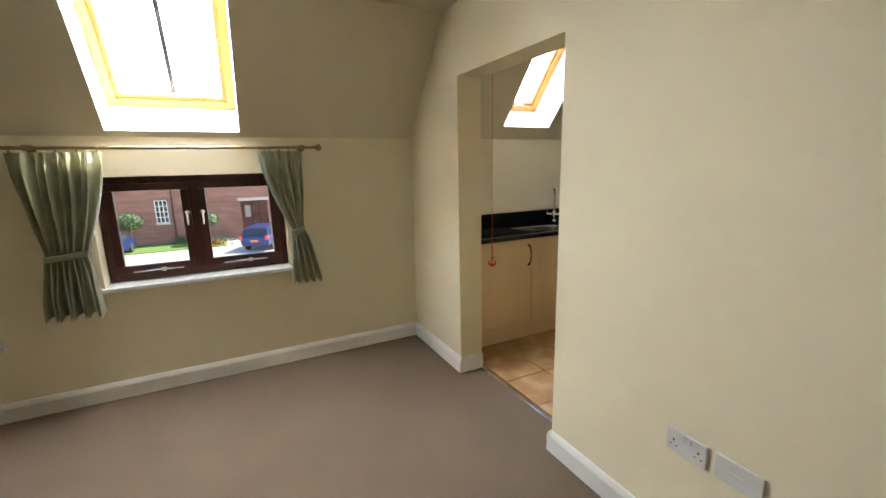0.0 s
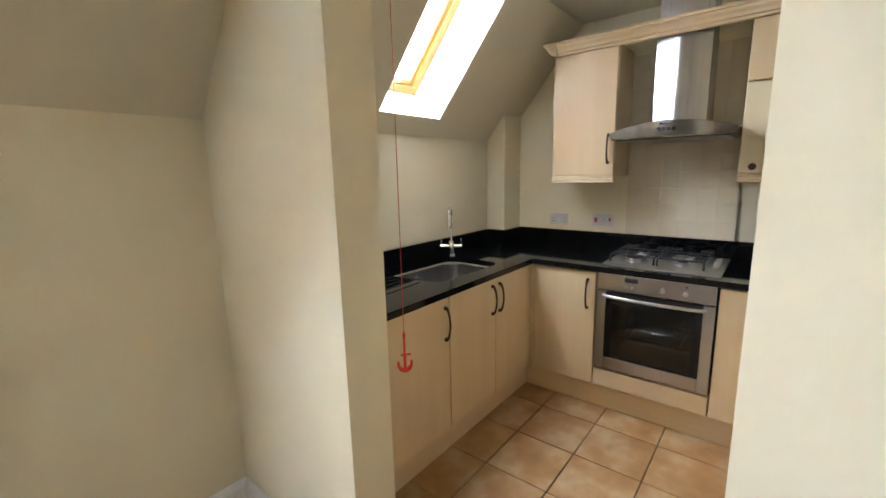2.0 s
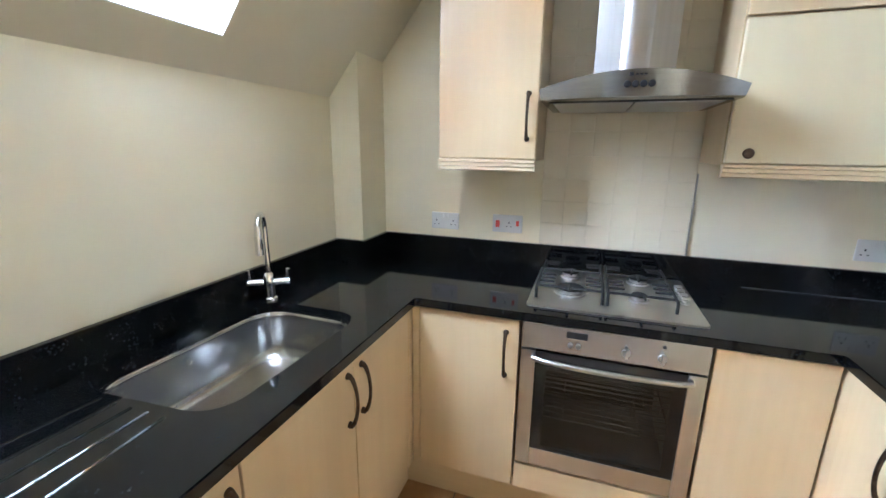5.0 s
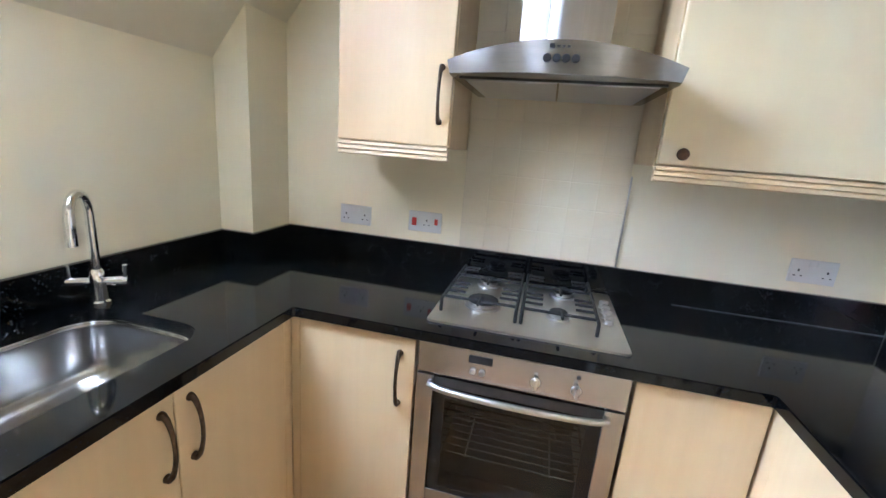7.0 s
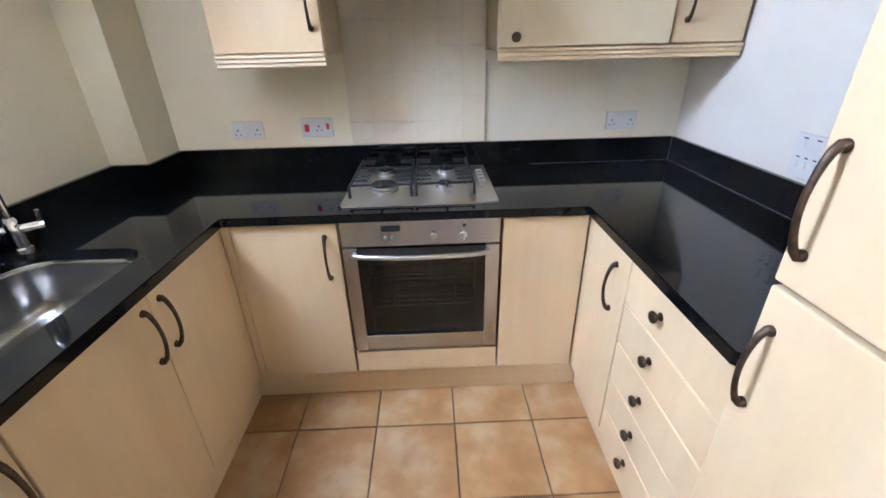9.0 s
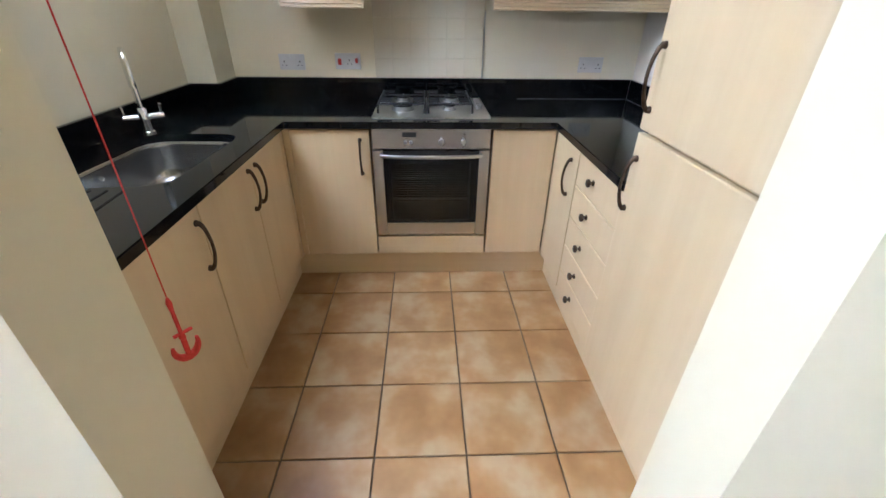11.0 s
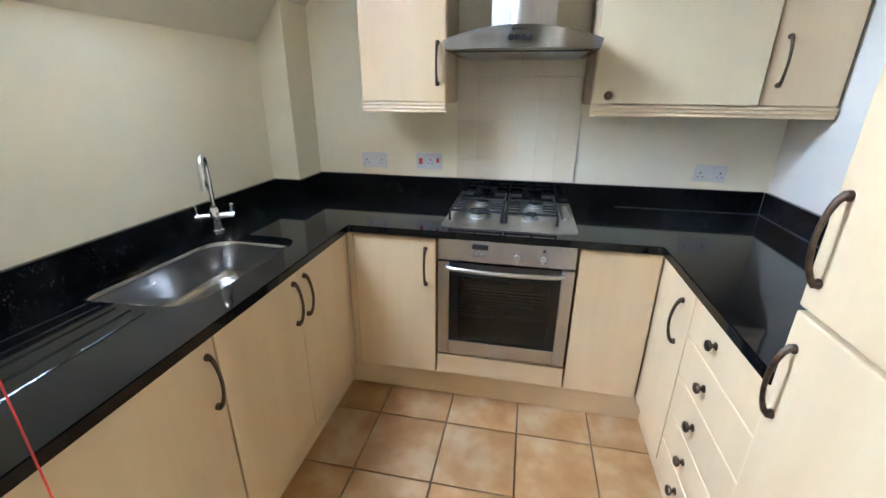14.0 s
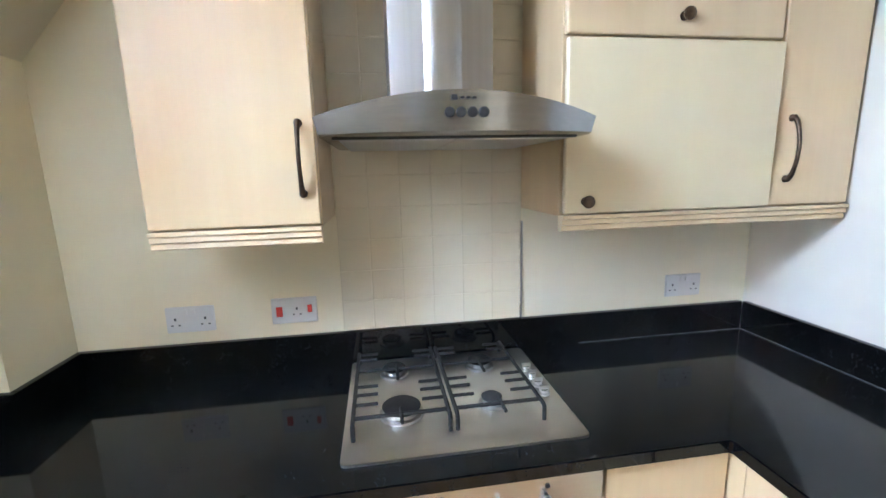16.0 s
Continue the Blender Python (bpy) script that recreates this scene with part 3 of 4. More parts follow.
US = "granite upstands"
UT = 1.026
for bx in ((WX1 + 0.003, 7.018, WT1, 4.948, 7.038, UT), (4.948, 6.865, WT1, 4.967, 7.038, UT), (4.967, 6.865, WT1, XH - 0.003, 6.884, UT), (XH - 0.022, YK + 0.022, WT1, XH - 0.002, 6.865, UT), (3.762, YK + 0.002, WT1, XH - 0.022, YK + 0.022, UT)):
    solid("upstand", box(*bx, 0.002), GRANITE, "black granite upstand behind the worktop", "upstand", group=US)

bead = tube([(XH - 0.024, 5.20, WT1 + 0.002), (XH - 0.024, 4.60, WT1 + 0.002), (XH - 0.024, YK + 0.024, WT1 + 0.002), (4.5, YK + 0.024, WT1 + 0.002), (3.78, YK + 0.024, WT1 + 0.002)], 0.0016, 6)
solid("trim_sealant", bead, SEALANT, "pale grey sealant bead at the upstand foot", "trim", "structure")

sink = thing("sink", "stainless steel undermounted bowl sink set in granite", "sink")
bm = bmesh.new()
cx, cy = 4.10, 6.765
rings = []
for s, z in ((1.05, WT0 - 0.001), (0.968, WT0 - 0.001), (0.955, WT0 - 0.0005), (0.943, WT0 - 0.003), (0.936, WT0 - 0.010), (0.932, WT0 - 0.02), (0.915, 0.78), (0.89, 0.745), (0.84, 0.724), (0.77, 0.715), (0.70, 0.711), (0.25, 0.707), (0.10, 0.700)):
    rings.append([bm.verts.new((cx + (x - cx) * s, cy + (y - cy) * s, z)) for x, y in BOWL])
for a, b in zip(rings, rings[1:]):
    for k in range(len(BOWL)):
        bm.faces.new((a[k], a[(k + 1) % len(BOWL)], b[(k + 1) % len(BOWL)], b[k]))
bm.faces.new(rings[-1])
bowl = part("bowl", bm, SINKM, sink, smooth=True)
mod = bowl.modifiers.new("thick", "SOLIDIFY")
mod.thickness, mod.offset = 0.0015, 0
lip = [(cx + (x - cx) * 0.955, cy + (y - cy) * 0.955, WT0 - 0.0005) for x, y in BOWL]
part("lip", tube(lip + lip[:1], 0.0032, 8, cap=False), CHROME, sink, "polished steel bowl lip", True)
part("waste", lathe([(0.044, 0.0), (0.044, 0.004), (0.036, 0.005), (0.032, 0.001), (0.012, 0.001), (0.010, 0.006), (0.002, 0.006)], (cx, cy, 0.7065), "z", 24), CHROME, sink, "round chrome waste", True)
part("overflow", lathe([(0.012, 0.0), (0.012, -0.003), (0.007, -0.003), (0.006, -0.001)], (4.02, 6.948, 0.84), "y", 18), CHROME, sink, "slotted overflow", True)

# tap: swan neck with two levers
TPX, TPY = 4.392, 6.962
tap = thing("tap", "chrome swan neck mixer tap with two levers", "tap", at=(TPX, TPY, WT1))
part("base", lathe([(0.027, 0), (0.027, 0.006), (0.021, 0.010), (0.0195, 0.05), (0.0205, 0.085), (0.016, 0.098), (0.012, 0.104)], (0, 0, 0)), CHROME, tap, smooth=True)
dirv = Vector((-0.85, -0.53, 0)).normalized()
pts = [Vector((0, 0, z)) for z in (0.09, 0.16, 0.225, 0.27)]
for i in range(1, 12):
    a = math.pi * i / 11
    pts.append(dirv * (0.055 - 0.055 * math.cos(a)) + Vector((0, 0, 0.27 + 0.06 * math.sin(a))))
pts.append(dirv * 0.112 + Vector((0, 0, 0.20)))
part("spout", tube(pts, [0.0115] * (len(pts) - 3) + [0.012, 0.0135, 0.0135], 14), CHROME, tap, smooth=True)
for sg in (-1, 1):
    hv = Vector((0.53, -0.85, 0)) * sg
    bm = tube([Vector((0, 0, 0.066)) + hv * 0.014, Vector((0, 0, 0.066)) + hv * 0.05, Vector((0, 0, 0.066)) + hv * 0.075], [0.012, 0.0135, 0.0135], 14)
    tube([Vector((0, 0, 0.06)) + hv * 0.066, Vector((0, 0, 0.095)) + hv * 0.068, Vector((0, 0, 0.115)) + hv * 0.070], [0.0065, 0.006, 0.0065], 10, bm)
    part("lever", bm, CHROME, tap, smooth=True)

# ---- wall units ----
WXU = 4.884
GW = "maple wall units"
ZU0, ZU1 = 1.435, 2.19


def wall_cabinet(y0, y1, label):
    u = thing("wall_cabinet", label, "cabinet", GW)
    part("body", box(WXU + 0.022, y0, ZU0 - 0.006, XH - 0.002, y1, ZU1 + 0.02, 0.002), MAPLE, u)
    return u


u = wall_cabinet(6.06, 6.463, "light maple wall cabinet with one door beside the hood")
d = part("door", panel_x(WXU, 6.06, 6.463, ZU0, ZU1, 0.02, 0.006), MAPLE, u)
bow_handle(d, (WXU, 6.098, 0), (-1, 0, 0), 1.51, 1.685)
u = wall_cabinet(4.787, 5.425, "light maple wall cabinet with two stacked lift doors")
d = part("door", panel_x(WXU, 4.79, 5.425, 1.895, ZU1, 0.02, 0.006), MAPLE, u)
knob(d, (WXU, 5.10, 1.945), (-1, 0, 0))
d = part("door", panel_x(WXU - 0.012, 4.789, 5.425, ZU0, 1.888, 0.02, 0.006), MAPLEPALE, u, "smooth cream maple lift door")
knob(d, (WXU - 0.012, 5.365, 1.47), (-1, 0, 0))
u = wall_cabinet(4.50, 4.783, "light maple narrow wall cabinet beside the side wall")
d = part("door", panel_x(WXU, 4.505, 4.785, ZU0, ZU1, 0.02, 0.006), MAPLE, u)
bow_handle(d, (WXU, 4.735, 0), (-1, 0, 0), 1.51, 1.69)


def moulding(name, prof, y0, y1, label, ret=None):
    """A profiled strip along the wall units; prof: (x, z) pairs. ret: the end turned back to the wall."""
    bm = prism(prof, 1, y0, y1)
    if ret:
        px = [(y1 + (WXU - x), z) for x, z in prof]
        join(bm, prism(px, 0, WXU - 0.002, XH - 0.002))
    return solid(name, bm, MAPLEH, label, "moulding")


corn = [(WXU + 0.03, ZU1 + 0.004), (WXU - 0.002, ZU1 + 0.004), (WXU - 0.006, ZU1 + 0.016), (WXU - 0.018, ZU1 + 0.020), (WXU - 0.024, ZU1 + 0.034), (WXU - 0.040, ZU1 + 0.048), (WXU - 0.046, ZU1 + 0.060), (WXU - 0.056, ZU1 + 0.062), (WXU - 0.056, ZU1 + 0.076), (WXU + 0.03, ZU1 + 0.076)]
bm = prism(corn, 1, YK + 0.002, 6.463)
ret = [(6.463 + (WXU - x), z) for x, z in corn]
join(bm, prism([(max(a, 6.434), z) for a, z in ret], 0, WXU - 0.056, XH - 0.002))
solid("cornice", bm, MAPLEH, "light maple moulded cornice along the wall units", "moulding")
pel = [(WXU + 0.03, ZU0 - 0.003), (WXU - 0.004, ZU0 - 0.003), (WXU - 0.006, ZU0 - 0.012), (WXU + 0.002, ZU0 - 0.016), (WXU - 0.001, ZU0 - 0.028), (WXU + 0.007, ZU0 - 0.032), (WXU + 0.004, ZU0 - 0.044), (WXU + 0.010, ZU0 - 0.048), (WXU + 0.03, ZU0 - 0.048)]
for y0, y1 in ((6.062, 6.461), (4.502, 5.423)):
    bm = prism(pel, 1, y0, y1)
    if y1 > 6:
        box(WXU + 0.03, y1 - 0.018, ZU0 - 0.048, XH - 0.002, y1, ZU0 - 0.008, bm=bm)
    solid("light_pelmet", bm, MAPLEH, "light maple reeded pelmet under the wall units", "moulding")

# ---- cooker hood ----
hood = thing("cooker_hood", "brushed steel chimney cooker hood with curved canopy", "cooker hood")
bm = bmesh.new()
n = 28
rows = []
for i in range(n + 1):
    s = -1 + 2 * i / n
    yc = 5.735 + 0.306 * s
    yb = 5.735 + 0.297 * s
    xf = 4.655 + 0.060 * s * s
    zt = 1.674 + 0.044 * (1 - s * s)
    ring = [(xf + 0.012, yb, 1.634), (xf, yb, 1.638), (xf - 0.002, yc, zt - 0.002), (xf + 0.006, yc, zt), (5.00, yc, zt + 0.004), (XH - 0.004, yc, zt + 0.004), (XH - 0.004, yb, 1.634)]
    rows.append([bm.verts.new(p) for p in ring])
for a, b in zip(rows, rows[1:]):
    for k in range(7):
        bm.faces.new((a[k], a[(k + 1) % 7], b[(k + 1) % 7], b[k]))
bm.faces.new(rows[0])
bm.faces.new(rows[-1][::-1])
part("canopy", bm, CANOPYM, hood, smooth=True)
for y0, y1 in ((5.475, 5.732), (5.738, 5.995)):
    part("filter", box(4.76, y0, 1.628, 5.17, y1, 1.6335, 0.002), STEELV, hood, "grey mesh grease filter")
part("rim", box(4.735, 5.462, 1.629, 4.745, 6.008, 1.6335, 0.001), BLACKP, hood, "dark seam along the canopy edge")
for y in (5.770, 5.747, 5.724, 5.701):
    part("button", lathe([(0.0105, 0.008), (0.0105, -0.003), (0.008, -0.006), (0.002, -0.006)], (4.654, y, 1.673), "x", 16), BLACKP, hood, "round black push button", True)
part("badge", box(4.6485, 5.755, 1.6955, 4.6545, 5.767, 1.7055), BLACKP, hood, "small dark maker's badge")
for y in (5.745, 5.733, 5.721):
    part("badge", box(4.649, y - 0.004, 1.698, 4.6545, y + 0.004, 1.702), BLACKP, hood, "small dark maker's badge")


def chimney(y0, y1, x0, z0, z1):
    mid, half = (y0 + y1) / 2, (y1 - y0) / 2
    prof = [(XH - 0.003, y0), (x0 + 0.030, y0)]
    for i in range(13):
        q = -1 + 2 * i / 12
        prof.append((x0 - 0.012 * (1 - q * q) + 0.012, mid + 0.36 * half * q))
    prof += [(x0 + 0.030, y1), (XH - 0.003, y1)]
    out = []
    for p in prof:
        if not out or (Vector(p) - Vector(out[-1])).length > 1e-4:
            out.append(p)
    return prism(out, 2, z0, z1)


part("lower_flue", chimney(5.598, 5.873, 4.925, 1.70, 2.20), STEELV, hood)
part("upper_flue", chimney(5.603, 5.868, 4.940, 2.20, CEIL - 0.001), STEELV, hood)

# ---- oven ----
oven = thing("oven", "brushed steel built-in single oven with dark glass door", "oven")
OX, OY0, OY1 = 4.600, 5.438, 6.034
bm = box(OX + 0.03, OY0 + 0.012, 0.276, 5.16, OY1 - 0.012, 0.30)
box(OX + 0.03, OY0 + 0.012, 0.85, 5.16, OY1 - 0.012, 0.872, bm=bm)
box(OX + 0.03, OY0 + 0.012, 0.30, 5.16, OY0 + 0.05, 0.85, bm=bm)
box(OX + 0.03, OY1 - 0.05, 0.30, 5.16, OY1 - 0.012, 0.85, bm=bm)
box(5.10, OY0 + 0.05, 0.30, 5.16, OY1 - 0.05, 0.85, bm=bm)
part("cavity", bm, mottled("grey_oven_enamel", (0.07, 0.07, 0.07), (0.10, 0.10, 0.10), 30.0, 0.35), oven, "dark grey enamelled cavity")
part("control_panel", box(OX - 0.002, OY0, 0.778, OX + 0.028, OY1, 0.878, 0.003), STEEL, oven)
part("display", box(OX - 0.004, 5.845 - 0.035, 0.838, OX + 0.004, 5.845 + 0.035, 0.862, 0.001), BLACKP, oven, "black clock display")
for y in (5.865, 5.838):
    part("button", lathe([(0.0085, 0.004), (0.0085, -0.010), (0.006, -0.012), (0.001, -0.012)], (OX, y, 0.812), "x", 16), STEELV, oven, "small steel button", True)
for y in (5.685, 5.575):
    bm = lathe([(0.014, 0.004), (0.014, -0.006), (0.012, -0.008), (0.002, -0.008)], (OX, y, 0.815), "x", 18)
    box(OX - 0.026, y - 0.0045, 0.802, OX - 0.006, y + 0.0045, 0.834, 0.002, bm=bm)
    part("dial", bm, SATIN, oven, "raised steel dial", True)
part("pilot_light", lathe([(0.006, 0.004), (0.006, -0.004), (0.003, -0.005), (0.001, -0.005)], (OX, 5.573, 0.855), "x", 12), BLACKP, oven, "small dark indicator", True)
door = part("door", box(OX, OY0, 0.288, OX + 0.022, OY0 + 0.052, 0.770, 0.002), STEELV, oven)
part("door_stile", box(OX, OY1 - 0.052, 0.288, OX + 0.022, OY1, 0.770, 0.002), STEELV, door)
part("door_rail", box(OX + 0.0005, OY0 + 0.052, 0.289, OX + 0.022, OY1 - 0.052, 0.362, 0.002), STEEL, door)
part("door_top", box(OX + 0.004, OY0 + 0.052, 0.735, OX + 0.022, OY1 - 0.052, 0.768, 0.002), BLACKP, door, "black top edge")
bm = box(OX + 0.006, OY0 + 0.052, 0.362, OX + 0.020, OY0 + 0.092, 0.735)
box(OX + 0.006, OY1 - 0.092, 0.362, OX + 0.020, OY1 - 0.052, 0.735, bm=bm)
box(OX + 0.006, OY0 + 0.092, 0.362, OX + 0.020, OY1 - 0.092, 0.378, bm=bm)
box(OX + 0.006, OY0 + 0.092, 0.700, OX + 0.020, OY1 - 0.092, 0.735, bm=bm)
part("glass_border", bm, BLACKP, door, "black printed glass border")
og = part("door_glass", box(OX + 0.003, OY0 + 0.053, 0.363, OX + 0.0055, OY1 - 0.053, 0.734), OVENGLASS, door, "dark tinted glass")
og.visible_shadow = False
pts = [(OX - 0.018 - 0.026 * math.sin(math.pi * i / 16) ** 0.5, OY0 + 0.045 + (OY1 - OY0 - 0.09) * i / 16, 0.748) for i in range(17)]
pts = [(OX + 0.004, pts[0][1], 0.748)] + pts + [(OX + 0.004, pts[-1][1], 0.748)]
part("door_handle", tube(pts, 0.0095, 12), SATIN, door, "bowed steel bar handle", True)
bm = bmesh.new()
for z in (0.47, 0.60):
    for k in range(12):
        x = 4.66 + k * 0.036
        tube([(x, OY0 + 0.052, z), (x, OY1 - 0.052, z)], 0.0022, 6, bm)
    for y in (OY0 + 0.055, OY1 - 0.055, 5.60, 5.87):
        tube([(4.655, y, z - 0.004), (5.06, y, z - 0.004)], 0.003, 6, bm)
part("wire_racks", bm, CHROME, oven, "chrome wire shelves", True)

# ---- hob ----
hob = thing("hob", "stainless steel four burner gas hob on the granite", "hob")
HZ = WT1
hbm = prism(rounded([(4.664, 5.434), (5.188, 5.434), (5.188, 6.034), (4.664, 6.034)], [0.018] * 4, 4), 2, HZ, HZ + 0.007)
top = [f for f in hbm.faces if f.calc_center_median().z > HZ + 0.0065]
bmesh.ops.inset_region(hbm, faces=top, thickness=0.012, depth=0.003)
part("plate", hbm, HOBM, hob, smooth=True)
PZ = HZ + 0.010
for bx_, by_, r in ((5.075, 5.895, 0.034), (4.845, 5.885, 0.049), (5.075, 5.615, 0.036), (4.845, 5.635, 0.026)):
    b_ = part("burner", lathe([(r + 0.012, -0.002), (r + 0.010, 0.004), (r, 0.006), (r, 0.016), (r - 0.004, 0.018), (0.004, 0.018)], (bx_, by_, PZ), "z", 28), BURNER, hob, "steel burner crown", True)
    part("burner_cap", lathe([(r + 0.002, 0.018), (r + 0.003, 0.022), (r - 0.003, 0.026), (0.003, 0.027)], (bx_, by_, PZ), "z", 28), IRON, b_, "black enamel burner cap", True)
GZ = PZ + 0.040


def grate(y0, y1, yc, lab):
    g = bmesh.new()
    xa, xb = 4.745, 5.165
    for y in (y0, y1):
        tube([(xa, y, PZ - 0.001), (xa, y, GZ - 0.006), (xa + 0.008, y, GZ), (xb - 0.008, y, GZ), (xb, y, GZ - 0.006), (xb, y, PZ - 0.001)], 0.0058, 8, g)
    for x in (4.775, 5.025):
        tube([(x, y0, GZ), (x, y1, GZ)], 0.0052, 8, g)
    tube([(5.105, y0, GZ), (5.105, y0 + 0.06, GZ)], 0.0052, 8, g)
    tube([(5.105, y1 - 0.06, GZ), (5.105, y1, GZ)], 0.0052, 8, g)
    for x in (4.835, 4.885, 4.93, 5.145):
        tube([(x, y0, GZ), (x, y0 + 0.062, GZ)], 0.0048, 8, g)
        tube([(x, y1 - 0.062, GZ), (x, y1, GZ)], 0.0048, 8, g)
    tube([(4.735, yc, GZ + 0.001), (4.80, yc, GZ + 0.001)], 0.0048, 8, g)
    tube([(4.955, yc, GZ + 0.001), (5.045, yc, GZ + 0.001)], 0.0048, 8, g)
    return part("pan_support", g, IRON, hob, lab, True)


grate(5.768, 6.008, 5.888, "black iron pan support")
grate(5.522, 5.750, 5.628, "black iron pan support")
for k in range(4):
    x = 4.862 + 0.050 * k
    bm = lathe([(0.0165, 0), (0.0165, 0.004), (0.013, 0.008), (0.013, 0.016), (0.002, 0.017)], (x, 5.475, PZ), "z", 20)
    box(x - 0.004, 5.475 - 0.015, PZ + 0.012, x + 0.004, 5.475 + 0.015, PZ + 0.027, 0.0025, bm=bm)
    part("control_knob", bm, SATIN, hob, "small steel gas knob", True)

# ---- tiled splashback ----
spl = thing("splashback", "cream square glazed tiles behind the hob", "tiles")
part("grout_bed", box(XH - 0.0075, 5.426, UT + 0.001, XH - 0.001, 6.056, 2.185), mottled("pale_grout", (0.66, 0.59, 0.44), (0.70, 0.63, 0.48), 30.0, 0.9), spl, "pale grout")
TP = 0.105
wt_mesh = mesh_of(box(-0.004, -TP / 2 + 0.0012, -TP / 2 + 0.0012, 0.002, TP / 2 - 0.0012, TP / 2 - 0.0012, 0.0018, 2), "wall_tile", WTILE)
for i in range(6):
    for j in range(11):
        ob = new("wall_tile", wt_mesh)
        ob.parent = spl
        ob.location = (XH - 0.0055, 5.428 + TP * (i + 0.5), UT + 0.002 + TP * (j + 0.5))
        ob.rotation_euler = (0, radians(random.uniform(-0.35, 0.35)), radians(random.uniform(-0.35, 0.35)))
solid("trim_tile_edge", box(XH - 0.012, 5.420, UT, XH - 0.001, 5.425, 1.382, 0.001), STEELV, "grey metal tile edge strip", "trim", "structure")


# ---- sockets and switches ----
def wall_plate(name, label, category, m, wide, high, group=""):
    """Faces local +z, with x across and y up."""
    t = thing(name, label, category, group)
    t.matrix_world = m
    part("plate", box(-wide / 2, -high / 2, 0, wide / 2, high / 2, 0.009, 0.004, 3), SWITCHP, t, smooth=False)
    return t


def pins(t, x, y):
    bm = box(x - 0.003, y + 0.006, 0.0075, x + 0.003, y + 0.015, 0.0096)
    box(x - 0.0145, y - 0.0115, 0.0075, x - 0.0075, y - 0.0075, 0.0096, bm=bm)
    box(x + 0.0075, y - 0.0115, 0.0075, x + 0.0145, y - 0.0075, 0.0096, bm=bm)
    part("socket_holes", bm, BLACKP, t, "dark pin holes")


def rocker(t, x, y, w_=0.011, h_=0.018, m_=None, lab=""):
    part("switch", box(x - w_ / 2, y - h_ / 2, 0.006, x + w_ / 2, y + h_ / 2, 0.0125, 0.0015), m_ or SWITCHP, t, lab)


FACE_W = Matrix(((0, 0, -1, 0), (-1, 0, 0, 0), (0, 1, 0, 0), (0, 0, 0, 1)))   # faces -x
FACE_N = Matrix(((-1, 0, 0, 0), (0, 0, 1, 0), (0, 1, 0, 0), (0, 0, 0, 1)))    # faces +y
FACE_S = Matrix(((1, 0, 0, 0), (0, 0, -1, 0), (0, 1, 0, 0), (0, 0, 0, 1)))    # faces -y


def double_socket(place, face, label):
    t = wall_plate("wall_socket", label, "socket", Matrix.Translation(place) @ face, 0.147, 0.086, "white sockets")
    for x in (-0.045, 0.045):
        pins(t, x, -0.008)
    for x in (-0.012, 0.012):
        rocker(t, x, 0.026)
    return t


double_socket((XH - 0.0005, 6.54, 1.108), FACE_W, "white double socket above the granite upstand")
double_socket((XH - 0.0005, 4.77, 1.106), FACE_W, "white double socket on the white wall")
t = wall_plate("cooker_switch", "white cooker control plate with red switches", "switch", Matrix.Translation((XH - 0.0005, 6.215, 1.114)) @ FACE_W, 0.147, 0.088)
rocker(t, -0.048, -0.002, 0.020, 0.034, REDP, "red rocker switch")
rocker(t, 0.050, 0.004, 0.014, 0.026, REDP, "red rocker switch")
pins(t, 0.008, -0.004)
double_socket((WX0 - 0.0005, 4.575, 0.48), FACE_W, "white double socket low on the partition")
t = wall_plate("blank_plate", "white double blank plate low on the partition", "socket", Matrix.Translation((WX0 - 0.0005, 4.403, 0.483)) @ FACE_W, 0.147, 0.086)
rocker(t, 0.0, 0.0, 0.05, 0.006)
double_socket((0.185, YW - 0.0005, 0.485), FACE_S, "white double socket below the window")
t = wall_plate("grid_switch", "white appliance switch plate on the side wall", "switch", Matrix.Translation((4.438, YK + 0.0005, 1.107)) @ FACE_N, 0.150, 0.140)
for i in range(4):
    rocker(t, -0.048 + 0.032 * i, -0.026, 0.012, 0.022)
    part("label_bar", box(-0.055 + 0.032 * i, -0.006, 0.0085, -0.041 + 0.032 * i, -0.002, 0.0095), BLACKP, t, "small dark print")
for i in range(2):
    rocker(t, -0.040 + 0.050 * i, 0.036, 0.012, 0.022)
    part("label_bar", box(-0.049 + 0.05 * i, 0.054, 0.0085, -0.031 + 0.05 * i, 0.058, 0.0095), BLACKP, t, "small dark print")

# ---- red pull cord ----
CX, CY = 3.204, 6.27
cord = thing("pull_cord", "red pull cord hanging from the kitchen ceiling", "cord", at=(CX, CY, CEIL))
part("ceiling_rose", lathe([(0.04, 0.0), (0.04, -0.012), (0.03, -0.022), (0.006, -0.026)], (0, 0, 0), "z", 20), SWITCHP, cord, "white round pull switch", True)
part("string", tube([(0, 0, -0.02), (0.001, 0, -0.8), (0, 0, 0.90 - CEIL)], 0.0014, 6), ROPE, cord)
bm = lathe([(0.003, 0), (0.006, -0.012), (0.004, -0.03), (0.004, -0.09), (0.007, -0.10), (0.003, -0.108)], (0, 0, 0.905 - CEIL), "z", 10)
hook = [(0.025 * math.sin(a) * 0.8, -0.025 * math.sin(a) * 0.6, 0.783 - CEIL - 0.030 * math.cos(a)) for a in [radians(-105 + 210 * k / 14) for k in range(15)]]
tube(hook, [0.0035 + 0.005 * math.sin(math.pi * k / 14) for k in range(15)], 8, bm)
tube([(0, 0, 0.80 - CEIL), (0, 0, 0.748 - CEIL)], 0.0055, 8, bm)
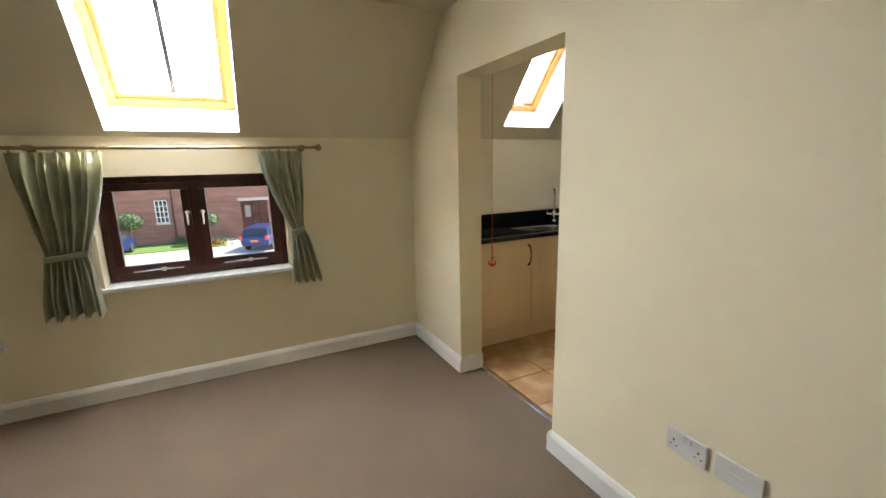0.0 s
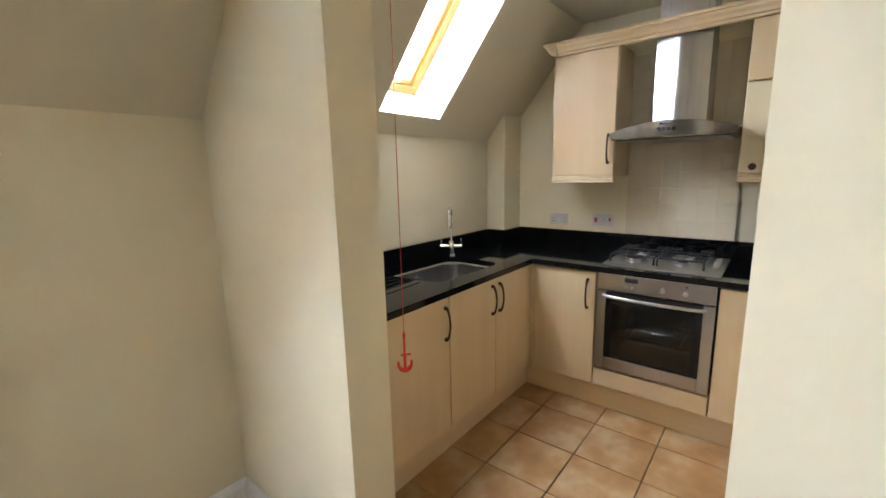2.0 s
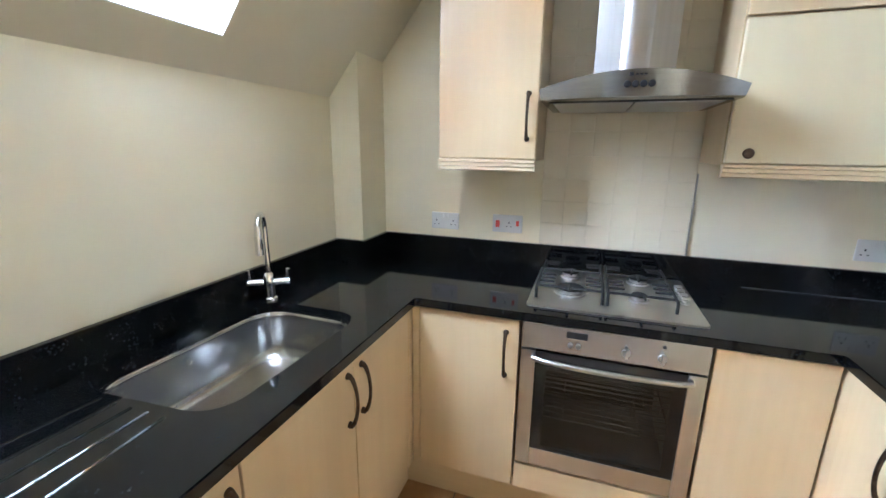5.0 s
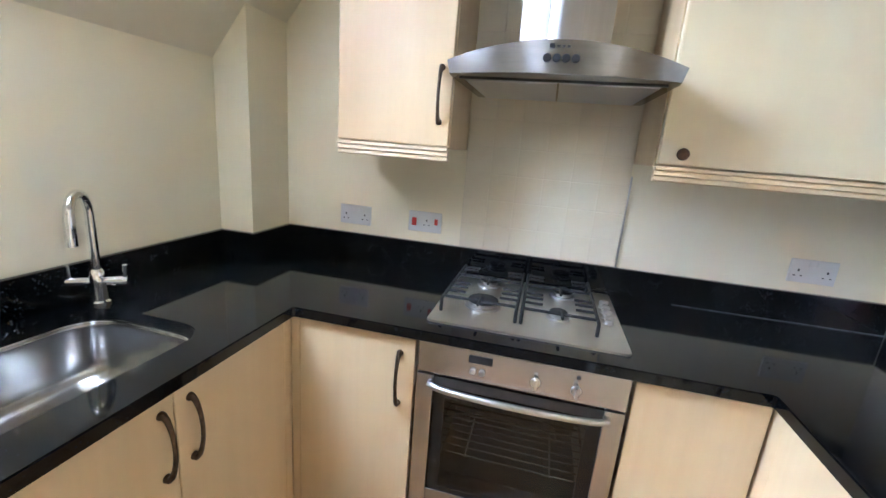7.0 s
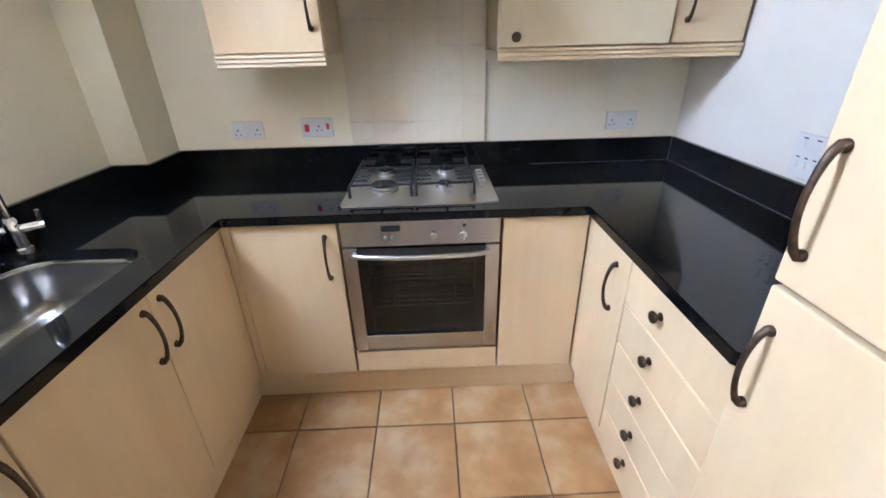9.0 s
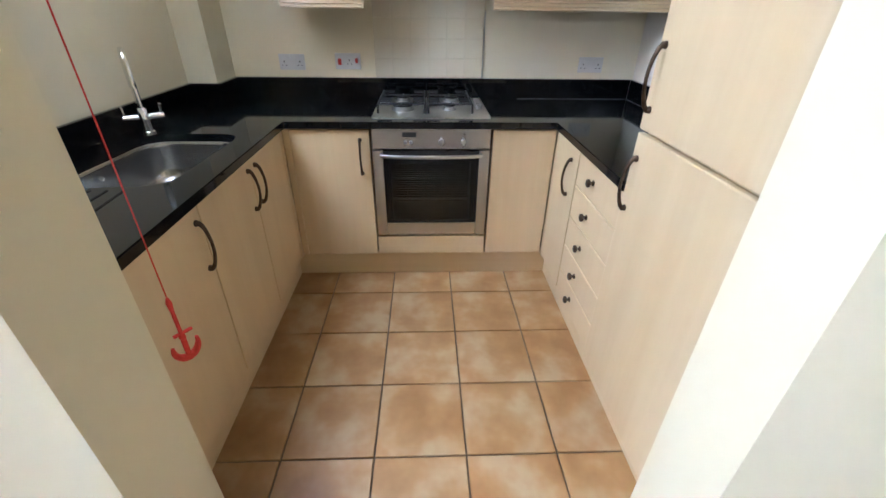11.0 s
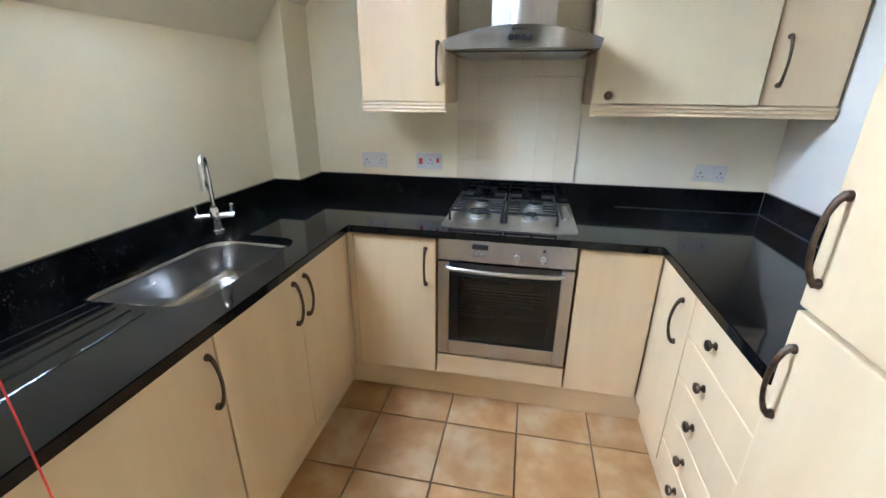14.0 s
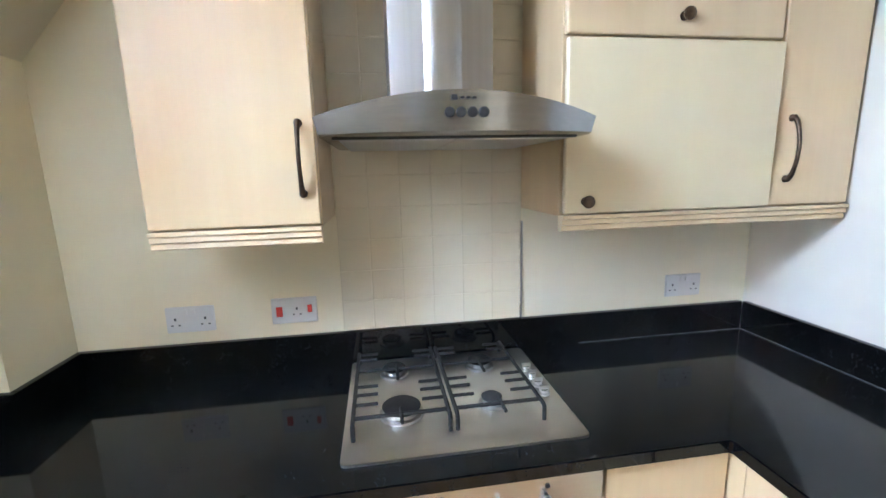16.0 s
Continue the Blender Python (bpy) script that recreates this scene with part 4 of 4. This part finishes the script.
tube([(-0.012, 0.009, 0.815 - CEIL), (0.018, -0.013, 0.815 - CEIL)], 0.004, 6, bm)
part("pull", bm, ROPE, cord, "red knotted plastic pull", True)


# ---- curtains ----
RZ, RY = 1.628, 6.955
rod = thing("curtain_rod", "antique brass curtain pole with ball ends", "curtain rod")
part("pole", tube([(0.20, RY, RZ), (2.12, RY, RZ)], 0.0095, 12), BRASS, rod, smooth=True)
for x, sg in ((2.12, 1), (0.20, -1)):
    part("finial", lathe([(0.010, 0), (0.013, 0.006 * sg), (0.009, 0.012 * sg), (0.018, 0.020 * sg), (0.024, 0.034 * sg), (0.021, 0.048 * sg), (0.010, 0.057 * sg), (0.002, 0.058 * sg)], (x, RY, RZ), "x", 18), BRASS, rod, smooth=True)
for x in (0.56, 2.045):
    bm = tube([(x, RY, RZ), (x, YW - 0.005, RZ - 0.004)], 0.008, 10)
    lathe([(0.024, 0), (0.024, -0.006), (0.012, -0.010)], (x, YW - 0.0005, RZ - 0.004), "y", 16, bm)
    lathe([(0.017, -0.011), (0.018, 0.0), (0.017, 0.011)], (x, RY, RZ), "x", 14, bm)
    part("bracket", bm, BRASS, rod, smooth=True)


def curtain(label, top, waist, foot, zs, folds, seed, deep=1.0):
    """Pencil pleats above, gathered at a tieback, flaring below. top, waist, foot: left and right x."""
    rnd = random.Random(seed)
    c = thing("curtain", label, "curtain", "green curtains")
    zt, zw, zb = zs
    bm = bmesh.new()
    nu, nv = folds * 10, 46
    ph = [rnd.uniform(-0.5, 0.5) for _ in range(folds + 2)]
    grid = []
    for j in range(nv + 1):
        s = j / nv
        z = zt + (zb - zt) * s
        if z > zw:
            q = (zt - z) / (zt - zw)
            k = q ** 1.7
            l, r = top[0] + (waist[0] - top[0]) * k, top[1] + (waist[1] - top[1]) * k
        else:
            q = (zw - z) / (zw - zb)
            k = q ** 0.6
            l, r = waist[0] + (foot[0] - waist[0]) * k, waist[1] + (foot[1] - waist[1]) * k
        near = abs(z - zw)
        amp = deep * (0.016 + 0.020 * min(1, near / 0.25)) * min(1.0, 0.35 + (zt - z) / 0.12)
        row = []
        for i in range(nu + 1):
            u = i / nu
            a = 2 * math.pi * folds * u + ph[int(u * folds)] * 0.8 + 0.7 * math.sin(3 * s + u * 5)
            fine = 0.006 * math.sin(4 * math.pi * folds * u + 2.0) * max(0, 1 - (zt - z) / 0.14)
            sag = 0.012 * noise.noise((u * 6 + seed, s * 5, 0.3)) + 0.006 * noise.noise((u * 17, s * 13 + seed, 1.3))
            x = l + (r - l) * u + 0.010 * math.sin(a * 0.5 + s * 2) * min(1, near / 0.2)
            row.append(bm.verts.new((x, RY - 0.004 + amp * math.sin(a) + fine + sag, z + (0.012 * math.sin(a + 1) if j == nv else 0))))
        grid.append(row)
    for a, b in zip(grid, grid[1:]):
        for i in range(nu):
            bm.faces.new((a[i], a[i + 1], b[i + 1], b[i]))
    part("cloth", bm, CURTAIN, c, smooth=True)
    cx_, rx_ = (waist[0] + waist[1]) / 2, (waist[1] - waist[0]) / 2 + 0.006
    loop = [(cx_ + rx_ * math.cos(a), RY - 0.004 + 0.034 * math.sin(a), zw + 0.012 * math.cos(a)) for a in [2 * math.pi * k / 20 for k in range(21)]]
    bm = bmesh.new()
    for dz in (-0.012, -0.004, 0.004, 0.012):
        tube([(x, y, z + dz) for x, y, z in loop], 0.0055, 6, bm, cap=False)
    part("tieback", bm, CURTAIN, c, "green fabric tieback band", True)
    for k in range(5):
        x = top[0] + 0.02 + (top[1] - top[0] - 0.04) * k / 4
        ring = [(x, RY + 0.017 * math.cos(a), RZ - 0.007 + 0.017 * math.sin(a)) for a in [2 * math.pi * i / 16 for i in range(17)]]
        part("curtain_ring", tube(ring, 0.0022, 6, cap=False), BRASS, c, "antique brass ring", True)
    return c


curtain("green satin curtain tied back beside the window", (0.47, 0.90), (0.545, 0.75), (0.48, 0.79), (1.603, 1.0, 0.62), 9, 3, 1.35)
curtain("green satin curtain tied back at the window edge", (1.745, 2.03), (1.925, 2.005), (1.89, 2.12), (1.603, 1.04, 0.655), 9, 8)


# ---- courtyard outside ----
GZ0, FYD = -3.5, 38.0
HB = GZ0 + 0.9                  # foot of the house, which stands 0.9 m lower than drawn
GRAVEL = mottled("pale_gravel", (0.38, 0.36, 0.32), (0.48, 0.455, 0.41), 0.6, 0.9, 40.0, 0.5, 0.02)
GRASS = mottled("short_lawn", (0.06, 0.12, 0.02), (0.11, 0.20, 0.04), 2.0, 0.9, 60.0, 0.5, 0.02)
LEAF = mottled("dark_green_leaf", (0.03, 0.075, 0.02), (0.07, 0.13, 0.035), 8.0, 0.5)
BARK = mottled("grey_bark", (0.10, 0.075, 0.05), (0.17, 0.13, 0.09), 12.0, 0.9, 60.0, 0.5, 0.005)
CARPAINT = mottled("blue_car_paint", (0.012, 0.028, 0.11), (0.015, 0.034, 0.13), 2.0, 0.25, 20.0, 0.02, 0.001, 0.3)
CARGLASS = mottled("dark_car_glass", (0.02, 0.025, 0.03), (0.03, 0.035, 0.04), 2.0, 0.08, 10.0, 0.0)
RUBBER = mottled("black_rubber", (0.02, 0.02, 0.02), (0.035, 0.035, 0.035), 20.0, 0.8)
STONE = mottled("pale_stone_lintel", (0.50, 0.44, 0.36), (0.58, 0.52, 0.44), 3.0, 0.85, 40.0, 0.3, 0.004)
FLOWER = mottled("orange_petal", (0.65, 0.10, 0.03), (0.75, 0.25, 0.05), 20.0, 0.6)
ROOFM = mottled("grey_slate", (0.10, 0.10, 0.11), (0.16, 0.16, 0.17), 2.0, 0.7)


def brick_mat():
    m, nt, b = mat("red_brick", 0.85)
    v = coords(nt)
    sw = nt.nodes.new("ShaderNodeMapping")
    sw.inputs["Rotation"].default_value = (radians(90), 0, 0)
    nt.links.new(v, sw.inputs["Vector"])
    br = node(nt, "ShaderNodeTexBrick", Color1=(0.36, 0.115, 0.07, 1), Color2=(0.27, 0.085, 0.06, 1), Mortar=(0.42, 0.36, 0.30, 1), Scale=1.0)
    br.inputs["Brick Width"].default_value, br.inputs["Row Height"].default_value, br.inputs["Mortar Size"].default_value = 0.225, 0.075, 0.008
    nt.links.new(sw.outputs[0], br.inputs["Vector"])
    stain = ramp(nt, noise_tex(nt, coords(nt, (0.6, 1, 2.5)), 1.5, 5), [(0.40, (0.55, 0.5, 0.5)), (0.62, (1, 1, 1))])
    nt.links.new(mix(nt, 0.8, br.outputs["Color"], stain, "MULTIPLY"), b.inputs["Base Color"])
    bump(nt, b, br.outputs["Fac"], 0.4, 0.006)
    return m


BRICK = brick_mat()
solid("ground", box(-400, 7.4, GZ0 - 0.5, 400, 900, GZ0), GRAVEL, "pale sunlit gravel courtyard reaching the horizon", "ground", "structure")
solid("lawn", box(-14, 34.6, GZ0, 0.9, FYD - 0.05, GZ0 + 0.05, 0.02), GRASS, "narrow mown lawn before the brick house", "lawn", "structure")
house = thing("brick_house", "red brick two storey house across the courtyard", "house")
wins = [(-3.25, -2.50, -1.15, 0.42), (5.6, 6.4, -1.15, 0.42)] + [(x, x + 0.8, 1.9, 3.1) for x in (-3.3, 1.8, 5.6)]
DOORWAY = (2.05, 3.85, HB, 0.10)
xs = sorted({-6.6, 12.0, DOORWAY[0], DOORWAY[1], *(v for q in wins for v in q[:2])})
bm = bmesh.new()
for a, b in zip(xs, xs[1:]):
    m_ = (a + b) / 2
    z = HB
    for q in sorted([q for q in wins + [DOORWAY] if q[0] < m_ < q[1]], key=lambda q: q[2]):
        if q[2] > z:
            box(a, FYD, z, b, FYD + 0.35, q[2], bm=bm)
        z = q[3]
    box(a, FYD, z, b, FYD + 0.35, 4.2, bm=bm)
part("wall", bm, BRICK, house)
part("roof", prism([(FYD - 0.4, 4.2), (FYD + 4.5, 8.0), (FYD + 9.4, 4.2)], 0, -7.0, 12.4), ROOFM, house, "grey slate roof")
part("inner_wall", box(DOORWAY[0] - 0.5, FYD + 2.0, HB, DOORWAY[1] + 0.5, FYD + 2.2, 0.6), BRICK, house)
part("lintel", box(DOORWAY[0] - 0.15, FYD - 0.03, DOORWAY[3], DOORWAY[1] + 0.15, FYD + 0.02, DOORWAY[3] + 0.22, 0.01), STONE, house, "pale stone lintel")
for x0_, x1_, z0_, z1_ in wins:
    wn = part("window", box(x0_, FYD + 0.10, z0_, x1_, FYD + 0.13, z1_), CARGLASS, house, "dark panes")
    bm = bmesh.new()
    for k in range(4):
        x = x0_ + (x1_ - x0_ - 0.05) * k / 3
        box(x, FYD + 0.04, z0_, x + 0.05, FYD + 0.10, z1_, bm=bm)
    for k in range(5):
        z = z0_ + (z1_ - z0_ - 0.05) * k / 4
        box(x0_, FYD + 0.05, z, x1_, FYD + 0.095, z + 0.05, bm=bm)
    part("frame", bm, WHITEP, wn, "white glazing bars")
    part("sill", box(x0_ - 0.08, FYD - 0.06, z0_ - 0.10, x1_ + 0.08, FYD + 0.06, z0_, 0.01), STONE, wn, "pale stone sill")
bm = bmesh.new()
for x in (2.75, 3.25, 3.78):
    box(x, FYD + 0.15, HB, x + 0.06, FYD + 0.21, 0.10, bm=bm)
for z in (HB + 0.02, -1.0, 0.02):
    box(2.75, FYD + 0.155, z, 3.84, FYD + 0.205, z + 0.07, bm=bm)
part("porch_screen", bm, BLACKP, house, "black framed glazed porch screen")
part("notice_board", box(2.35, FYD + 1.96, -1.3, 2.75, FYD + 2.0, -0.4, 0.01), WHITEP, house, "small white notice board")
for x in (-6.3, -2.2):
    part("downpipe", tube([(x, FYD - 0.06, HB), (x, FYD - 0.06, 4.1)], 0.045, 8), BLACKP, house, "black rainwater pipe", True)


house.location.z = -0.9


def ball_tree(x, y, r, high):
    t = thing("clipped_tree", "small clipped tree with a rounded leafy crown", "tree", "clipped trees", at=(x, y, GZ0))
    bm = tube([(0, 0, 0), (0.02, 0.01, high * 0.5), (0, 0, high - r * 0.5)], [0.06, 0.045, 0.03], 8)
    for k in range(6):
        a = k * 1.05
        tube([(0, 0, high - r * 0.9), (math.cos(a) * r * 0.5, math.sin(a) * r * 0.5, high + 0.05 * k - 0.1)], [0.025, 0.01], 6, bm)
    part("trunk", bm, BARK, t, smooth=True)
    rnd = random.Random(int(x * 100))
    vs, fs = [], []
    for k in range(1500):
        d = Vector((rnd.gauss(0, 1), rnd.gauss(0, 1), rnd.gauss(0, 1))).normalized()
        rr = r * (0.55 + 0.5 * rnd.random() ** 0.5) * (1 + 0.16 * noise.noise(d * 2.3 + Vector((x, 0, 0))))
        c = Vector((d.x * rr, d.y * rr, high + d.z * rr * 0.72))
        a = Vector((rnd.gauss(0, 1), rnd.gauss(0, 1), rnd.gauss(0, 1))).normalized() * 0.07
        b = a.cross(d).normalized() * 0.045
        i0 = len(vs)
        vs += [c - a, c + b, c + a + d * 0.02, c - b]
        fs.append((i0, i0 + 1, i0 + 2, i0 + 3))
    me = bpy.data.meshes.new("crown")
    me.from_pydata(vs, [], fs)
    me.materials.append(LEAF)
    cr = new("crown", me)
    cr.parent = t
    return t


ball_tree(-4.5, 36.3, 0.72, 1.85)
ball_tree(-0.1, 36.3, 0.62, 1.65)


def shrub(name, label, x, y, r, material, count):
    rnd = random.Random(int(x * 77))
    vs, fs = [], []
    for k in range(count):
        c = Vector((x + rnd.gauss(0, r), y + rnd.gauss(0, r * 0.4), GZ0 + 0.05 + abs(rnd.gauss(0, r * 0.45))))
        a = Vector((rnd.gauss(0, 1), rnd.gauss(0, 1), rnd.gauss(0, 1))).normalized() * 0.07
        b = Vector((rnd.gauss(0, 1), rnd.gauss(0, 1), rnd.gauss(0, 1))).normalized() * 0.06
        i0 = len(vs)
        vs += [c - a, c + b, c + a, c - b]
        fs.append((i0, i0 + 1, i0 + 2, i0 + 3))
    me = bpy.data.meshes.new(name)
    me.from_pydata(vs, [], fs)
    me.materials.append(material)
    return tagged(new(name, me), label, "plants", "", "stuff")


shrub("orange_flowers", "bed of small orange flowers beside the gravel", 0.0, 35.2, 0.35, FLOWER, 160)
shrub("flower_foliage", "low green foliage of the flower bed", -0.1, 35.3, 0.6, LEAF, 400)
shrub("evergreen_shrub", "dark rounded evergreen shrub beside the drive", -10.0, 38.5, 1.0, LEAF, 3000)
shrub("yellow_shrub", "low green shrub at the house wall", -1.5, 37.3, 0.5, LEAF, 500)


def car(x, y, yaw, label):
    c = thing("car", label, "car", "parked cars", at=(x, y, GZ0))
    c.rotation_euler = (0, 0, radians(yaw))
    side = [(-2.05, 0.35), (-2.1, 0.75), (-2.0, 1.0), (-1.75, 1.38), (-1.2, 1.5), (0.0, 1.52), (0.55, 1.40), (1.15, 1.02), (1.95, 0.85), (2.1, 0.6), (2.05, 0.3)]
    bm = prism([(p, z) for p, z in side], 0, -0.86, 0.86)
    for v in bm.verts:
        if v.co.z > 1.05:
            v.co.x *= 0.80
    bmesh.ops.bevel(bm, geom=[e for e in bm.edges if abs(abs(e.verts[0].co.x) - abs(e.verts[1].co.x)) < 0.3], offset=0.05, segments=2, affect="EDGES")
    part("body", bm, CARPAINT, c, smooth=True)
    part("rear_window", prism([(-2.015, 1.03), (-1.79, 1.36), (-1.77, 1.36), (-1.99, 1.03)], 0, -0.58, 0.58), CARGLASS, c)
    for sg in (-1, 1):
        bm = bmesh.new()
        for a, b in ((-1.65, -0.35), (-0.27, 0.75)):
            q = [bm.verts.new(p) for p in ((sg * 0.85, a + 0.02, 1.04), (sg * 0.85, b + 0.15, 1.04), (sg * 0.715, min(b, 0.5), 1.38), (sg * 0.715, a + 0.12, 1.38))]
            bm.faces.new(q)
        part("side_window", bm, CARGLASS, c)
        part("tail_light", box(sg * 0.80 - 0.14, -2.10, 0.72, sg * 0.80 + 0.05, -1.96, 0.98, 0.02), REDP, c, "red tail light")
        for yy in (-1.3, 1.3):
            wh = part("wheel", lathe([(0.20, 0.09 * sg), (0.31, 0.09 * sg), (0.33, 0.05 * sg), (0.33, -0.08 * sg), (0.2, -0.09 * sg)], (sg * 0.80, yy, 0.33), "x", 22), RUBBER, c, smooth=True)
            part("rim", lathe([(0.21, 0.06 * sg), (0.20, 0.10 * sg), (0.05, 0.085 * sg), (0.01, 0.09 * sg)], (sg * 0.80, yy, 0.33), "x", 16), CHROME, wh, smooth=True)
    part("number_plate", box(-0.26, -2.125, 0.62, 0.26, -2.09, 0.73, 0.004), FLOWER, c, "yellow number plate")
    return c


car(-5.35, 34.3, -5, "blue hatchback parked on the gravel")
car(3.45, 33.2, -28, "blue estate car parked beside the porch")
